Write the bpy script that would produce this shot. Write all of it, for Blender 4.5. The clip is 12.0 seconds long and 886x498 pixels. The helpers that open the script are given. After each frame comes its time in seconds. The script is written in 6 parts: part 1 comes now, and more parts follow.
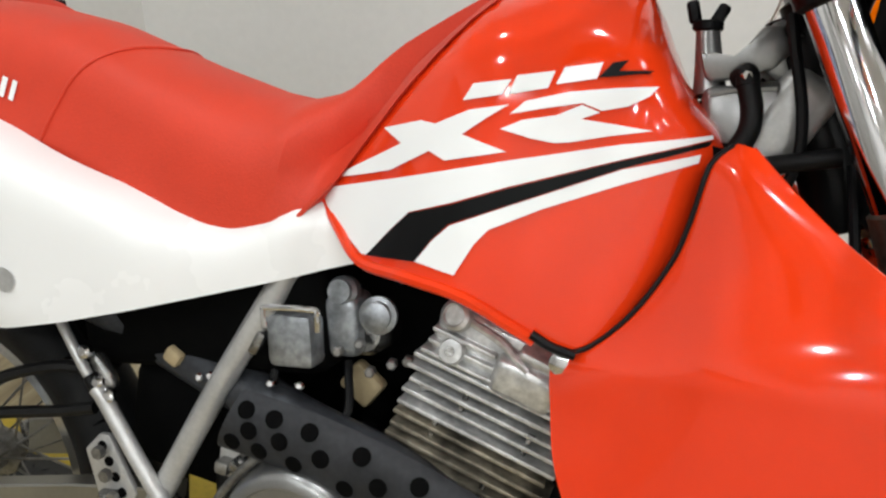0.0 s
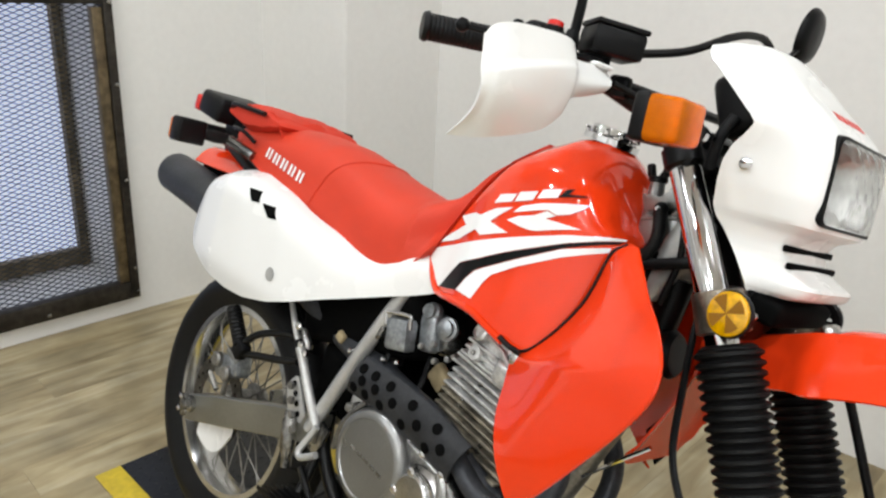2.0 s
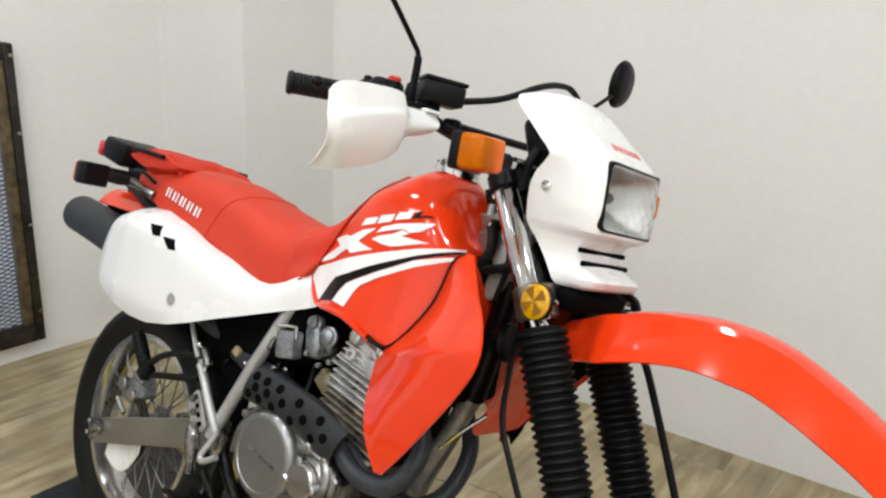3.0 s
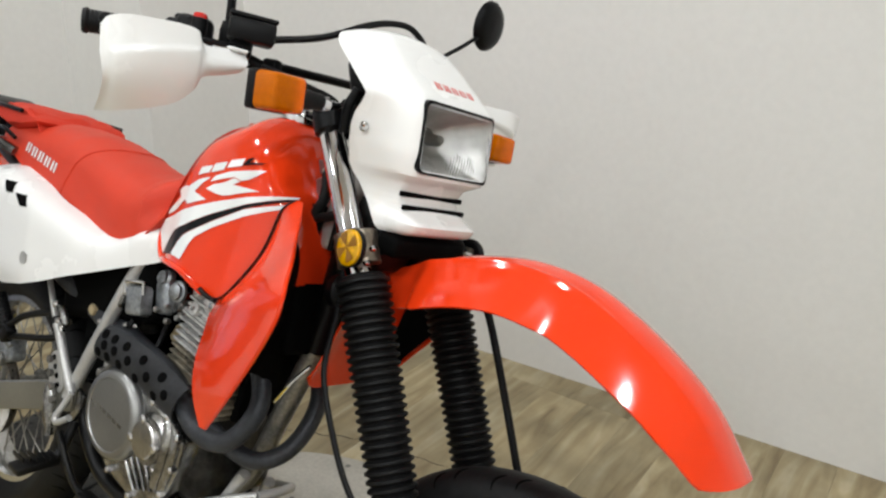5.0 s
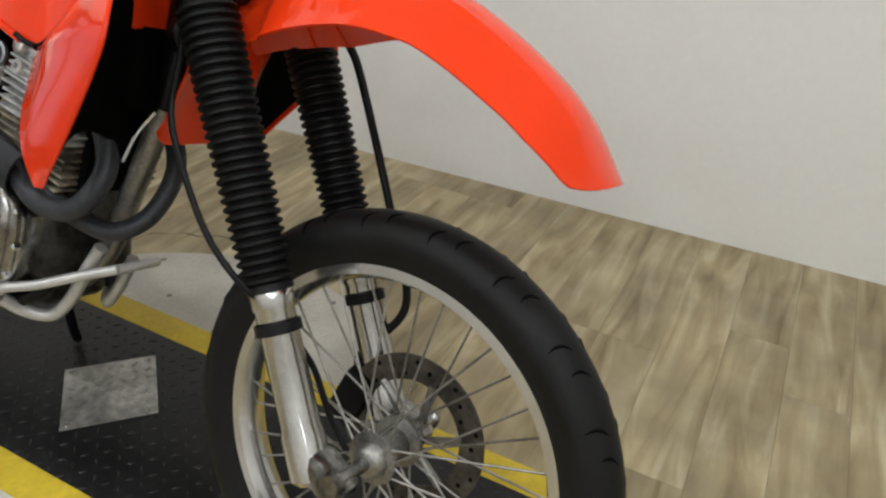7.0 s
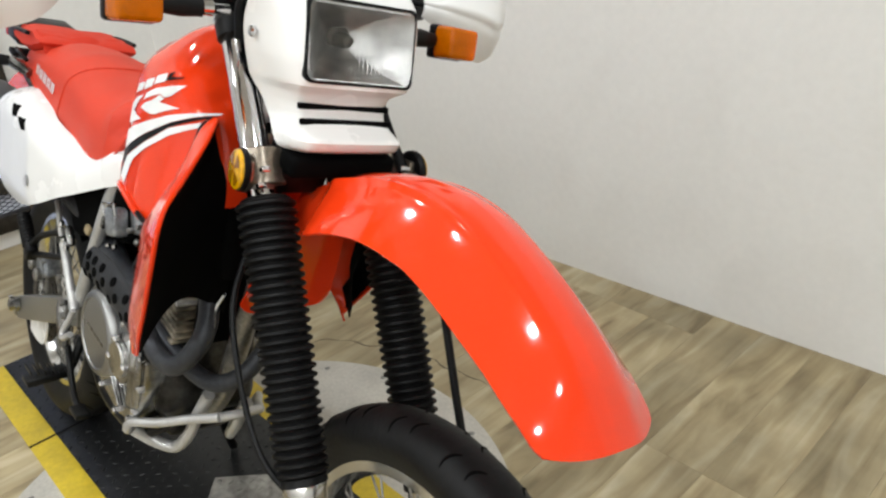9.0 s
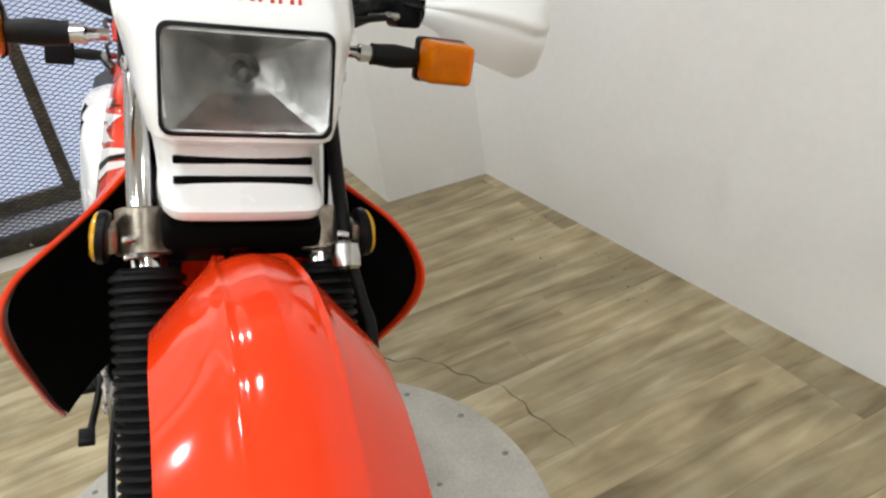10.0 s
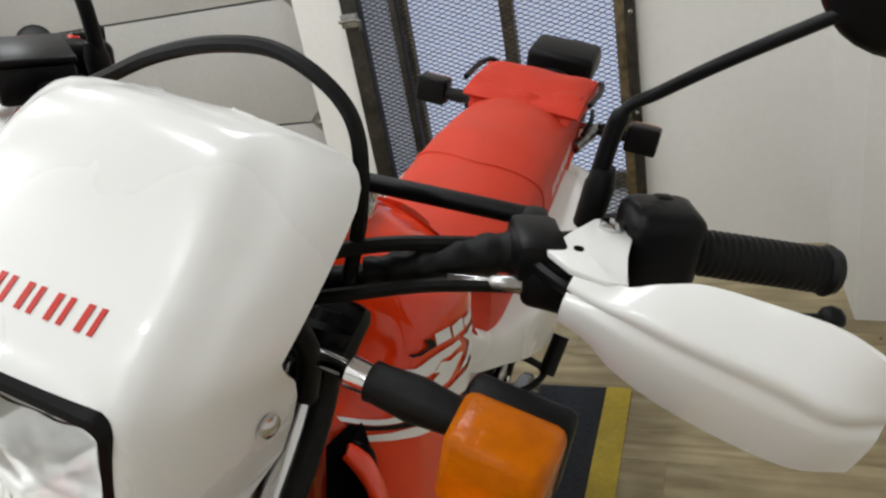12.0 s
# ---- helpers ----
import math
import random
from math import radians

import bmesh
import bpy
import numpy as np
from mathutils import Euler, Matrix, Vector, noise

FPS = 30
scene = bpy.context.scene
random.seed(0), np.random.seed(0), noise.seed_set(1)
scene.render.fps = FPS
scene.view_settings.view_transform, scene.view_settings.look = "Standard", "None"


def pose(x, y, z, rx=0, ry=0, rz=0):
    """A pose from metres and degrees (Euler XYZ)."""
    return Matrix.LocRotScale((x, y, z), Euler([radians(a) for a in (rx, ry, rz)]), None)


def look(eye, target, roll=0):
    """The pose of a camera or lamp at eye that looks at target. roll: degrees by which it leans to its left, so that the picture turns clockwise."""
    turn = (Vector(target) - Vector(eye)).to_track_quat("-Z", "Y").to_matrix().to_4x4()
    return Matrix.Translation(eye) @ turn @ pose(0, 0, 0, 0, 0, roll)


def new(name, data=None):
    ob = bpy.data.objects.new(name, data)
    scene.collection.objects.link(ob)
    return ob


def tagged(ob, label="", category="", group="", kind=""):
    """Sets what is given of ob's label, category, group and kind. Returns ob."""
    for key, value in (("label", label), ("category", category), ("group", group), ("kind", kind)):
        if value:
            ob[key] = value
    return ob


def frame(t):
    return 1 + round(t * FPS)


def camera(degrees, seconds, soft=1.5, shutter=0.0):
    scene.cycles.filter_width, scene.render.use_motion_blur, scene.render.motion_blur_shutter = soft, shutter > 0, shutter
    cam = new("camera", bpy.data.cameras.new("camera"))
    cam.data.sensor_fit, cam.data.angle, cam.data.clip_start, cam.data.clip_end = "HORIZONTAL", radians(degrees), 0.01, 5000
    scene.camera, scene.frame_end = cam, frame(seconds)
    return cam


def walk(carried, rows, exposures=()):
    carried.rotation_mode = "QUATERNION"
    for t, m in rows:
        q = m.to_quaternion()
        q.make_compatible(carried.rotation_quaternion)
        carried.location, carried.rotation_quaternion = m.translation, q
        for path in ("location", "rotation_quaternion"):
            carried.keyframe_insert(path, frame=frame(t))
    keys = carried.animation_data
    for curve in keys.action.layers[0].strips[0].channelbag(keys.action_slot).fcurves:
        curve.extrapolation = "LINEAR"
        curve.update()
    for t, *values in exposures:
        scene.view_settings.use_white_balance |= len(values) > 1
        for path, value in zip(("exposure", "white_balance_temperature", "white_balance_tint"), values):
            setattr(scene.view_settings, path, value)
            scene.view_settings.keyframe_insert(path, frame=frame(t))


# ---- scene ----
from mathutils import geometry

cam = camera(61.6, 12.0, soft=2.4)
PATH = [
    (0, (0.150, -0.431, 1.2156), (-0.350, 1.217, 0.1996), 3.6),
    (0.5, (0.255, -0.564, 1.2136), (-0.480, 1.107, 0.3956), 4.1),
    (1, (0.414, -0.665, 1.3056), (-0.600, 0.855, 0.4926), 1.4),
    (1.5, (0.597, -0.644, 1.3206), (-0.683, 0.693, 0.5616), 3.1),
    (2, (0.688, -0.697, 1.3326), (-0.593, 0.672, 0.6346), 3.1),
    (2.5, (0.798, -0.778, 1.3546), (-0.428, 0.678, 0.7426), 2.8),
    (3, (0.905, -0.811, 1.3696), (-0.237, 0.723, 0.7856), 2.9),
    (3.2, (0.936, -0.812, 1.3758), (-0.177, 0.744, 0.7950), 2.9),
    (4.8, (1.076, -0.634, 1.3627), (-0.016, 0.902, 0.6964), 1.8),
    (5, (1.085, -0.638, 1.3426), (0.014, 0.909, 0.6646), 2.4),
    (5.5, (1.091, -0.616, 1.3106), (0.136, 0.939, 0.4926), 2.8),
    (6, (1.104, -0.623, 1.2766), (0.237, 0.933, 0.3686), 3.4),
    (6.5, (1.114, -0.626, 1.2046), (0.373, 0.925, 0.1826), 4.9),
    (6.7, (1.115, -0.620, 1.1756), (0.407, 0.928, 0.1256), 4.6),
    (8.3, (1.203, -0.537, 1.1956), (0.307, 0.952, 0.2066), -0.2),
    (8.5, (1.228, -0.459, 1.2466), (0.212, 0.967, 0.2806), 0.7),
    (9, (1.265, -0.307, 1.3196), (-0.045, 0.884, 0.3916), -4.1),
    (9.5, (1.223, -0.056, 1.3096), (-0.250, 0.928, 0.3806), -4.4),
    (10, (1.212, 0.196, 1.2896), (-0.419, 0.847, 0.3316), -9.3),
    (10.5, (1.162, 0.430, 1.2966), (-0.615, 0.504, 0.3816), -9.5),
    (11, (0.999, 0.577, 1.2686), (-0.778, 0.390, 0.3706), -6.3),
    (11.5, (0.802, 0.637, 1.2896), (-0.935, 0.192, 0.4026), -9.7),
    (12, (0.658, 0.703, 1.3236), (-1.022, -0.002, 0.5006), -11.0),
]
walk(cam, [(t, look(eye, target, roll)) for t, eye, target, roll in PATH], [(0, -0.2), (1, -0.1), (2, 0), (3, -0.05), (5, -0.2), (6.5, -0.3), (8.3, -0.08), (9.5, 0.05), (10.5, 0), (11, -0.08), (11.5, -0.14), (12, -0.32)])

# ---- light ----
world = bpy.data.worlds.new("room_world")
world.use_nodes = True
world.node_tree.nodes["Background"].inputs[0].default_value = (0.9, 0.95, 1.0, 1)
world.node_tree.nodes["Background"].inputs[1].default_value = 0.05
scene.world = world
scene.view_settings.exposure = 0.0
LAMP_W = 9.9
CEIL = 2.75


# ---- materials ----
def material(name, colour, rough=0.5, metal=0.0, coat=0.0, grain=0.0, scale=60.0, bump=0.0, bscale=None, clear=0.0, glow=0.0, stain=0.0, sscale=4.0, ior=1.45, spec=0.5):
    m = bpy.data.materials.new(name)
    m.use_nodes = True
    nt = m.node_tree
    b = nt.nodes["Principled BSDF"]
    b.inputs["Roughness"].default_value = rough
    b.inputs["Metallic"].default_value = metal
    b.inputs["Specular IOR Level"].default_value = spec
    b.inputs["Coat Weight"].default_value = coat
    b.inputs["Coat Roughness"].default_value = 0.03
    b.inputs["Transmission Weight"].default_value = clear
    b.inputs["IOR"].default_value = ior
    b.inputs["Base Color"].default_value = (*colour, 1)
    if glow:
        b.inputs["Emission Color"].default_value = (*colour, 1)
        b.inputs["Emission Strength"].default_value = glow
    tc = nt.nodes.new("ShaderNodeTexCoord")
    if grain or stain:
        mix = nt.nodes.new("ShaderNodeMix")
        mix.data_type, mix.blend_type = "RGBA", "MULTIPLY"
        mix.inputs["Factor"].default_value = 1.0
        mix.inputs["A"].default_value = (*colour, 1)
        a = nt.nodes.new("ShaderNodeTexNoise")
        a.inputs["Scale"].default_value, a.inputs["Detail"].default_value = scale, 6.0
        c = nt.nodes.new("ShaderNodeTexNoise")
        c.inputs["Scale"].default_value, c.inputs["Detail"].default_value = sscale, 4.0
        nt.links.new(tc.outputs["Object"], a.inputs["Vector"])
        nt.links.new(tc.outputs["Object"], c.inputs["Vector"])
        ra, rc = nt.nodes.new("ShaderNodeMapRange"), nt.nodes.new("ShaderNodeMapRange")
        for r, n, k in ((ra, a, grain), (rc, c, stain)):
            r.inputs["From Min"].default_value, r.inputs["From Max"].default_value = 0.3, 0.7
            r.inputs["To Min"].default_value, r.inputs["To Max"].default_value = 1.0 - k, 1.0 + k * 0.4
            nt.links.new(n.outputs["Fac"], r.inputs["Value"])
        mu = nt.nodes.new("ShaderNodeMath")
        mu.operation = "MULTIPLY"
        nt.links.new(ra.outputs["Result"], mu.inputs[0])
        nt.links.new(rc.outputs["Result"], mu.inputs[1])
        nt.links.new(mu.outputs["Value"], mix.inputs["B"])
        nt.links.new(mix.outputs["Result"], b.inputs["Base Color"])
        rr = nt.nodes.new("ShaderNodeMapRange")
        rr.inputs["To Min"].default_value, rr.inputs["To Max"].default_value = max(0.02, rough - 0.08), min(1.0, rough + 0.1)
        nt.links.new(c.outputs["Fac"], rr.inputs["Value"])
        nt.links.new(rr.outputs["Result"], b.inputs["Roughness"])
    if bump:
        n = nt.nodes.new("ShaderNodeTexNoise")
        n.inputs["Scale"].default_value, n.inputs["Detail"].default_value = bscale or scale, 5.0
        nt.links.new(tc.outputs["Object"], n.inputs["Vector"])
        bp = nt.nodes.new("ShaderNodeBump")
        bp.inputs["Strength"].default_value, bp.inputs["Distance"].default_value = bump, 0.002
        nt.links.new(n.outputs["Fac"], bp.inputs["Height"])
        nt.links.new(bp.outputs["Normal"], b.inputs["Normal"])
    return m


RED = material("red_plastic", (0.78, 0.042, 0.006), 0.07, coat=0.2, stain=0.05, sscale=9, bump=0.03, bscale=40)
VINYL = material("red_vinyl", (0.62, 0.048, 0.021), 0.5, spec=0.32, grain=0.08, scale=500, bump=0.25, bscale=420, stain=0.08, sscale=12)
FABRIC = material("red_fabric", (0.6, 0.04, 0.018), 0.6, spec=0.3, grain=0.12, scale=300, bump=0.4, bscale=60)
WHITE = material("white_plastic", (0.82, 0.815, 0.80), 0.25, coat=0.4, stain=0.012, sscale=7, bump=0.02, bscale=30)
DECALW = material("white_decal", (0.85, 0.85, 0.84), 0.3, coat=0.3, stain=0.03)
DECALK = material("black_decal", (0.004, 0.004, 0.0042), 0.4, spec=0.15, stain=0.1)
DECALR = material("red_decal", (0.6, 0.03, 0.02), 0.35, stain=0.1)
BLACK = material("black_plastic", (0.005, 0.005, 0.0055), 0.36, spec=0.16, grain=0.2, scale=220, bump=0.1, stain=0.2)
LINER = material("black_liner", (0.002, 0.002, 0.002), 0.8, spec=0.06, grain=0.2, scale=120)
RUBBER = material("black_rubber", (0.005, 0.005, 0.0053), 0.48, spec=0.22, grain=0.25, scale=150, bump=0.2, stain=0.25, sscale=14)
TYRE = material("tyre_rubber", (0.006, 0.006, 0.0062), 0.55, spec=0.26, grain=0.3, scale=90, bump=0.3, bscale=120, stain=0.3, sscale=18)
CHROME = material("chrome", (0.66, 0.66, 0.67), 0.09, 1.0, stain=0.05, sscale=20)
ALLOY = material("cast_alloy", (0.36, 0.355, 0.345), 0.20, 0.95, grain=0.3, scale=140, bump=0.4, bscale=110, stain=0.8, sscale=26)
SILVER = material("silver_paint", (0.52, 0.515, 0.50), 0.34, 0.5, grain=0.1, scale=180, stain=0.2, sscale=15)
BRUSHED = material("brushed_alloy", (0.55, 0.545, 0.53), 0.17, 1.0, grain=0.12, scale=90, stain=0.2, sscale=10)
COVER = material("dull_cast_cover", (0.31, 0.31, 0.305), 0.30, 0.85, grain=0.06, scale=260, bump=0.05, bscale=300, stain=0.15, sscale=9)
SWING = material("anodised_alloy", (0.30, 0.29, 0.25), 0.30, 0.8, grain=0.06, scale=120, stain=0.15, sscale=8)
GRIME = material("grimy_alloy", (0.10, 0.09, 0.075), 0.5, 0.7, grain=0.4, scale=60, bump=0.3, stain=0.5, sscale=30)
NICKEL = material("dull_nickel", (0.36, 0.31, 0.25), 0.3, 0.9, grain=0.25, scale=120, stain=0.35, sscale=30)
STEEL = material("dull_steel", (0.30, 0.29, 0.27), 0.42, 0.85, grain=0.3, scale=160, stain=0.4, sscale=25)
EXHAUST = material("exhaust_grey", (0.048, 0.051, 0.058), 0.40, 0.3, spec=0.35, grain=0.25, scale=130, bump=0.12, stain=0.3, sscale=16)
SHIELD = material("dark_heat_shield", (0.03, 0.031, 0.034), 0.5, 0.2, spec=0.3, grain=0.25, scale=130, bump=0.12, stain=0.3, sscale=16)
FRAME_BLACK = material("black_frame_paint", (0.004, 0.004, 0.004), 0.35, spec=0.25, grain=0.2, scale=80, stain=0.2)
ORANGE = material("orange_lens", (1.0, 0.235, 0.0), 0.10, grain=0.12, scale=70, stain=0.1, sscale=40, clear=0.5, ior=1.3, spec=0.35, bump=0.5, bscale=160)
YELLOWR = material("yellow_reflector", (0.72, 0.37, 0.0), 0.2, coat=0.6, grain=0.35, scale=120)
BLACKAMBER = material("dark_amber", (0.24, 0.10, 0.0), 0.25, coat=0.4)
REDLENS = material("red_lens", (0.6, 0.015, 0.01), 0.15, coat=0.6, stain=0.1)
GLASS = material("clear_glass", (0.97, 0.98, 0.98), 0.10, clear=1.0, ior=1.3)
MIRRORED = material("headlight_reflector", (0.46, 0.45, 0.43), 0.36, 1.0, grain=0.3, scale=30, bump=1.0, bscale=55)
TAN = material("tan_plastic", (0.42, 0.33, 0.19), 0.6, grain=0.2)
RIM = material("polished_rim", (0.62, 0.62, 0.61), 0.17, 0.95, grain=0.05, scale=60, stain=0.12, sscale=12)
# Barrel alloy near-black: shade of the gaps between the fins put into its colour.
BARREL = material("fin_gap_dark_alloy", (0.06, 0.053, 0.042), 0.5, 0.4, grain=0.4, scale=60, bump=0.3, stain=0.5, sscale=30)
CARB = material("dull_zinc_casting", (0.36, 0.38, 0.40), 0.34, 0.7, grain=0.35, scale=110, bump=0.3, bscale=120, stain=0.5, sscale=35)
GRIT = material("dark_grit", (0.06, 0.05, 0.038), 0.8, grain=0.4, scale=200)
HEADCAST = material("pale_cast_alloy", (0.70, 0.70, 0.69), 0.30, 0.62, grain=0.2, scale=120, bump=0.45, bscale=90, stain=0.4, sscale=30)
CASE = material("dark_mottled_casting", (0.055, 0.053, 0.05), 0.3, 0.8, grain=0.4, scale=90, bump=0.4, bscale=100, stain=0.7, sscale=22)
# Fin alloy browned and dimmed: the lamps' flicker put into the base colour.
FINS = material("dimmed_fin_alloy", (0.44, 0.39, 0.30), 0.36, 0.65, grain=0.4, scale=70, bump=0.3, bscale=90, stain=0.8, sscale=28)
PLASTERW = material("wall_paint", (0.79, 0.78, 0.755), 0.6, grain=0.025, scale=40, bump=0.08, bscale=90, stain=0.03, sscale=1.2)
CEILM = material("ceiling_paint", (0.75, 0.74, 0.71), 0.8, grain=0.05, scale=30, stain=0.05)
YELLOW = material("yellow_floor_paint", (0.62, 0.45, 0.03), 0.45, grain=0.14, scale=70, bump=0.3, bscale=60, stain=0.16, sscale=11)
PLATE = material("dark_tread_plate", (0.014, 0.0145, 0.015), 0.36, 0.35, grain=0.4, scale=60, bump=0.3, stain=0.5, sscale=7)
CONCRETE = material("pale_disc_paint", (0.52, 0.49, 0.43), 0.55, grain=0.14, scale=120, bump=0.2, bscale=80, stain=0.2, sscale=6)
ALUPLATE = material("aluminium_plate", (0.44, 0.43, 0.40), 0.4, 0.8, grain=0.35, scale=50, bump=0.3, stain=0.4, sscale=12)
CRACK = material("dark_joint", (0.12, 0.095, 0.065), 0.8, grain=0.3, scale=40)
GATE = material("rusty_gate_steel", (0.045, 0.038, 0.03), 0.5, 0.5, grain=0.5, scale=40, bump=0.3, stain=0.6, sscale=8)
GATEB = material("bronze_gate_steel", (0.20, 0.15, 0.085), 0.45, 0.6, grain=0.5, scale=30, stain=0.5, sscale=9)
MESHM = material("mesh_steel", (0.05, 0.05, 0.05), 0.5, 0.5, grain=0.3)
BEHIND = material("daylight_glass", (0.62, 0.70, 0.92), 0.4, glow=0.75)
DOORM = material("door_panel_paint", (0.44, 0.43, 0.41), 0.5, grain=0.05, scale=60, bump=0.15, bscale=200, stain=0.08, sscale=2)


def plank_material():
    m = material("oak_plank", (0.42, 0.33, 0.20), 0.42)
    nt = m.node_tree
    b = nt.nodes["Principled BSDF"]
    tc, info, mp = (nt.nodes.new("ShaderNode" + n) for n in ("TexCoord", "ObjectInfo", "Mapping"))
    off = nt.nodes.new("ShaderNodeVectorMath")
    off.operation = "MULTIPLY_ADD"
    off.inputs[1].default_value, off.inputs[2].default_value = (37.0, 91.0, 13.0), (0, 0, 0)
    nt.links.new(info.outputs["Random"], off.inputs[0])
    add = nt.nodes.new("ShaderNodeVectorMath")
    nt.links.new(tc.outputs["Object"], add.inputs[0])
    nt.links.new(off.outputs["Vector"], add.inputs[1])
    mp.inputs["Scale"].default_value = (11.0, 1.5, 1.0)
    nt.links.new(add.outputs["Vector"], mp.inputs["Vector"])
    streak = nt.nodes.new("ShaderNodeTexNoise")
    streak.inputs["Scale"].default_value, streak.inputs["Detail"].default_value, streak.inputs["Distortion"].default_value = 1.5, 7.0, 1.1
    nt.links.new(mp.outputs["Vector"], streak.inputs["Vector"])
    ramp = nt.nodes.new("ShaderNodeValToRGB")
    e = ramp.color_ramp.elements
    e[0].position, e[0].color = 0.26, (0.20, 0.150, 0.080, 1)
    e[1].position, e[1].color = 0.74, (0.49, 0.425, 0.285, 1)
    for pos, col in ((0.40, (0.30, 0.236, 0.130, 1)), (0.55, (0.385, 0.315, 0.185, 1))):
        x = e.new(pos)
        x.color = col
    nt.links.new(streak.outputs["Fac"], ramp.inputs["Fac"])
    tone = nt.nodes.new("ShaderNodeMapRange")
    tone.inputs["To Min"].default_value, tone.inputs["To Max"].default_value = 0.9, 1.08
    nt.links.new(info.outputs["Random"], tone.inputs["Value"])
    worn = nt.nodes.new("ShaderNodeTexNoise")
    worn.inputs["Scale"].default_value, worn.inputs["Detail"].default_value = 5.0, 8.0
    nt.links.new(add.outputs["Vector"], worn.inputs["Vector"])
    patch = nt.nodes.new("ShaderNodeMapRange")
    patch.inputs["From Min"].default_value, patch.inputs["From Max"].default_value = 0.32, 0.68
    patch.inputs["To Min"].default_value, patch.inputs["To Max"].default_value = 0.72, 1.16
    nt.links.new(worn.outputs["Fac"], patch.inputs["Value"])
    both_tones = nt.nodes.new("ShaderNodeMath")
    both_tones.operation = "MULTIPLY"
    nt.links.new(tone.outputs["Result"], both_tones.inputs[0])
    nt.links.new(patch.outputs["Result"], both_tones.inputs[1])
    mix = nt.nodes.new("ShaderNodeMix")
    mix.data_type, mix.blend_type = "RGBA", "MULTIPLY"
    mix.inputs["Factor"].default_value = 1.0
    nt.links.new(ramp.outputs["Color"], mix.inputs["A"])
    nt.links.new(both_tones.outputs["Value"], mix.inputs["B"])
    nt.links.new(mix.outputs["Result"], b.inputs["Base Color"])
    bp = nt.nodes.new("ShaderNodeBump")
    bp.inputs["Strength"].default_value, bp.inputs["Distance"].default_value = 0.15, 0.001
    nt.links.new(streak.outputs["Fac"], bp.inputs["Height"])
    nt.links.new(bp.outputs["Normal"], b.inputs["Normal"])
    return m


PLANK = plank_material()


# ---- mesh helpers ----
def interp(x, table):
    return float(np.interp(x, [p[0] for p in table], [p[1] for p in table]))


def part(name, bm, mat, parent, label="", smooth=True, move=None):
    if move is not None:
        bmesh.ops.transform(bm, matrix=move, verts=bm.verts)
    bmesh.ops.recalc_face_normals(bm, faces=bm.faces)
    me = bpy.data.meshes.new(name)
    bm.to_mesh(me)
    bm.free()
    me.materials.append(mat)
    if smooth:
        me.shade_smooth()
        me.set_sharp_from_angle(angle=radians(38))
    ob = new(name, me)
    ob.parent = parent
    if label:
        tagged(ob, label)
    return ob


def box(size, at=(0, 0, 0), rot=(0, 0, 0), bevel=0.003, bm=None, seg=2):
    """A bevelled block, added to bm."""
    piece = bmesh.new()
    bmesh.ops.create_cube(piece, size=1.0, matrix=Matrix.Diagonal((*size, 1)))
    if bevel:
        bmesh.ops.bevel(piece, geom=piece.edges[:], offset=min(bevel, min(size) * 0.45), segments=seg, affect="EDGES", profile=0.5)
    bmesh.ops.transform(piece, matrix=pose(*at, *rot), verts=piece.verts)
    return join(piece, bm)


def join(piece, bm=None):
    if bm is None:
        return piece
    me = bpy.data.meshes.new("joined")
    piece.to_mesh(me)
    piece.free()
    bm.from_mesh(me)
    bpy.data.meshes.remove(me)
    return bm


def ring_loft(rings, bm=None, caps=True, closed=True):
    """A skin over rings of points, all with the same count."""
    bm = bm or bmesh.new()
    vs = [[bm.verts.new(p) for p in r] for r in rings]
    n = len(rings[0])
    for a, b in zip(vs, vs[1:]):
        for i in range(n if closed else n - 1):
            bm.faces.new((a[i], a[(i + 1) % n], b[(i + 1) % n], b[i]))
    if caps:
        bm.faces.new(vs[0][::-1])
        bm.faces.new(vs[-1])
    return bm


def basis(direction):
    d = Vector(direction).normalized()
    return d.to_track_quat("Z", "Y").to_matrix()


def lathe(profile, at, direction, n=24, bm=None, caps=True):
    """A turned body: rows of (distance along the axis, radius)."""
    m, o = basis(direction), Vector(at)
    rings = [[o + m @ Vector((r * math.cos(2 * math.pi * i / n), r * math.sin(2 * math.pi * i / n), d)) for i in range(n)] for d, r in profile]
    return ring_loft(rings, bm, caps)


def curve_points(pts, per=8):
    """A smooth line through the points."""
    p = [Vector(q) for q in pts]
    if len(p) == 2:
        return p
    ext = [2 * p[0] - p[1], *p, 2 * p[-1] - p[-2]]
    out = []
    for a, b, c, d in zip(ext, ext[1:], ext[2:], ext[3:]):
        for i in range(per):
            t = i / per
            out.append(0.5 * (2 * b + (c - a) * t + (2 * a - 5 * b + 4 * c - d) * t * t + (3 * b - a - 3 * c + d) * t ** 3))
    return out + [p[-1]]


def tube(pts, r, n=10, bm=None, per=8):
    line = curve_points(pts, per)
    rings, up = [], Vector((0.3, 0.2, 0.93)).normalized()
    for i, p in enumerate(line):
        d = (line[min(i + 1, len(line) - 1)] - line[max(i - 1, 0)]).normalized()
        side = d.cross(up)
        if side.length < 0.05:
            side = d.cross(Vector((1, 0, 0)))
        side.normalize()
        top = side.cross(d).normalized()
        up = top
        k = r(i / (len(line) - 1)) if callable(r) else r
        rings.append([p + k * (math.cos(2 * math.pi * j / n) * side + math.sin(2 * math.pi * j / n) * top) for j in range(n)])
    return ring_loft(rings, bm)


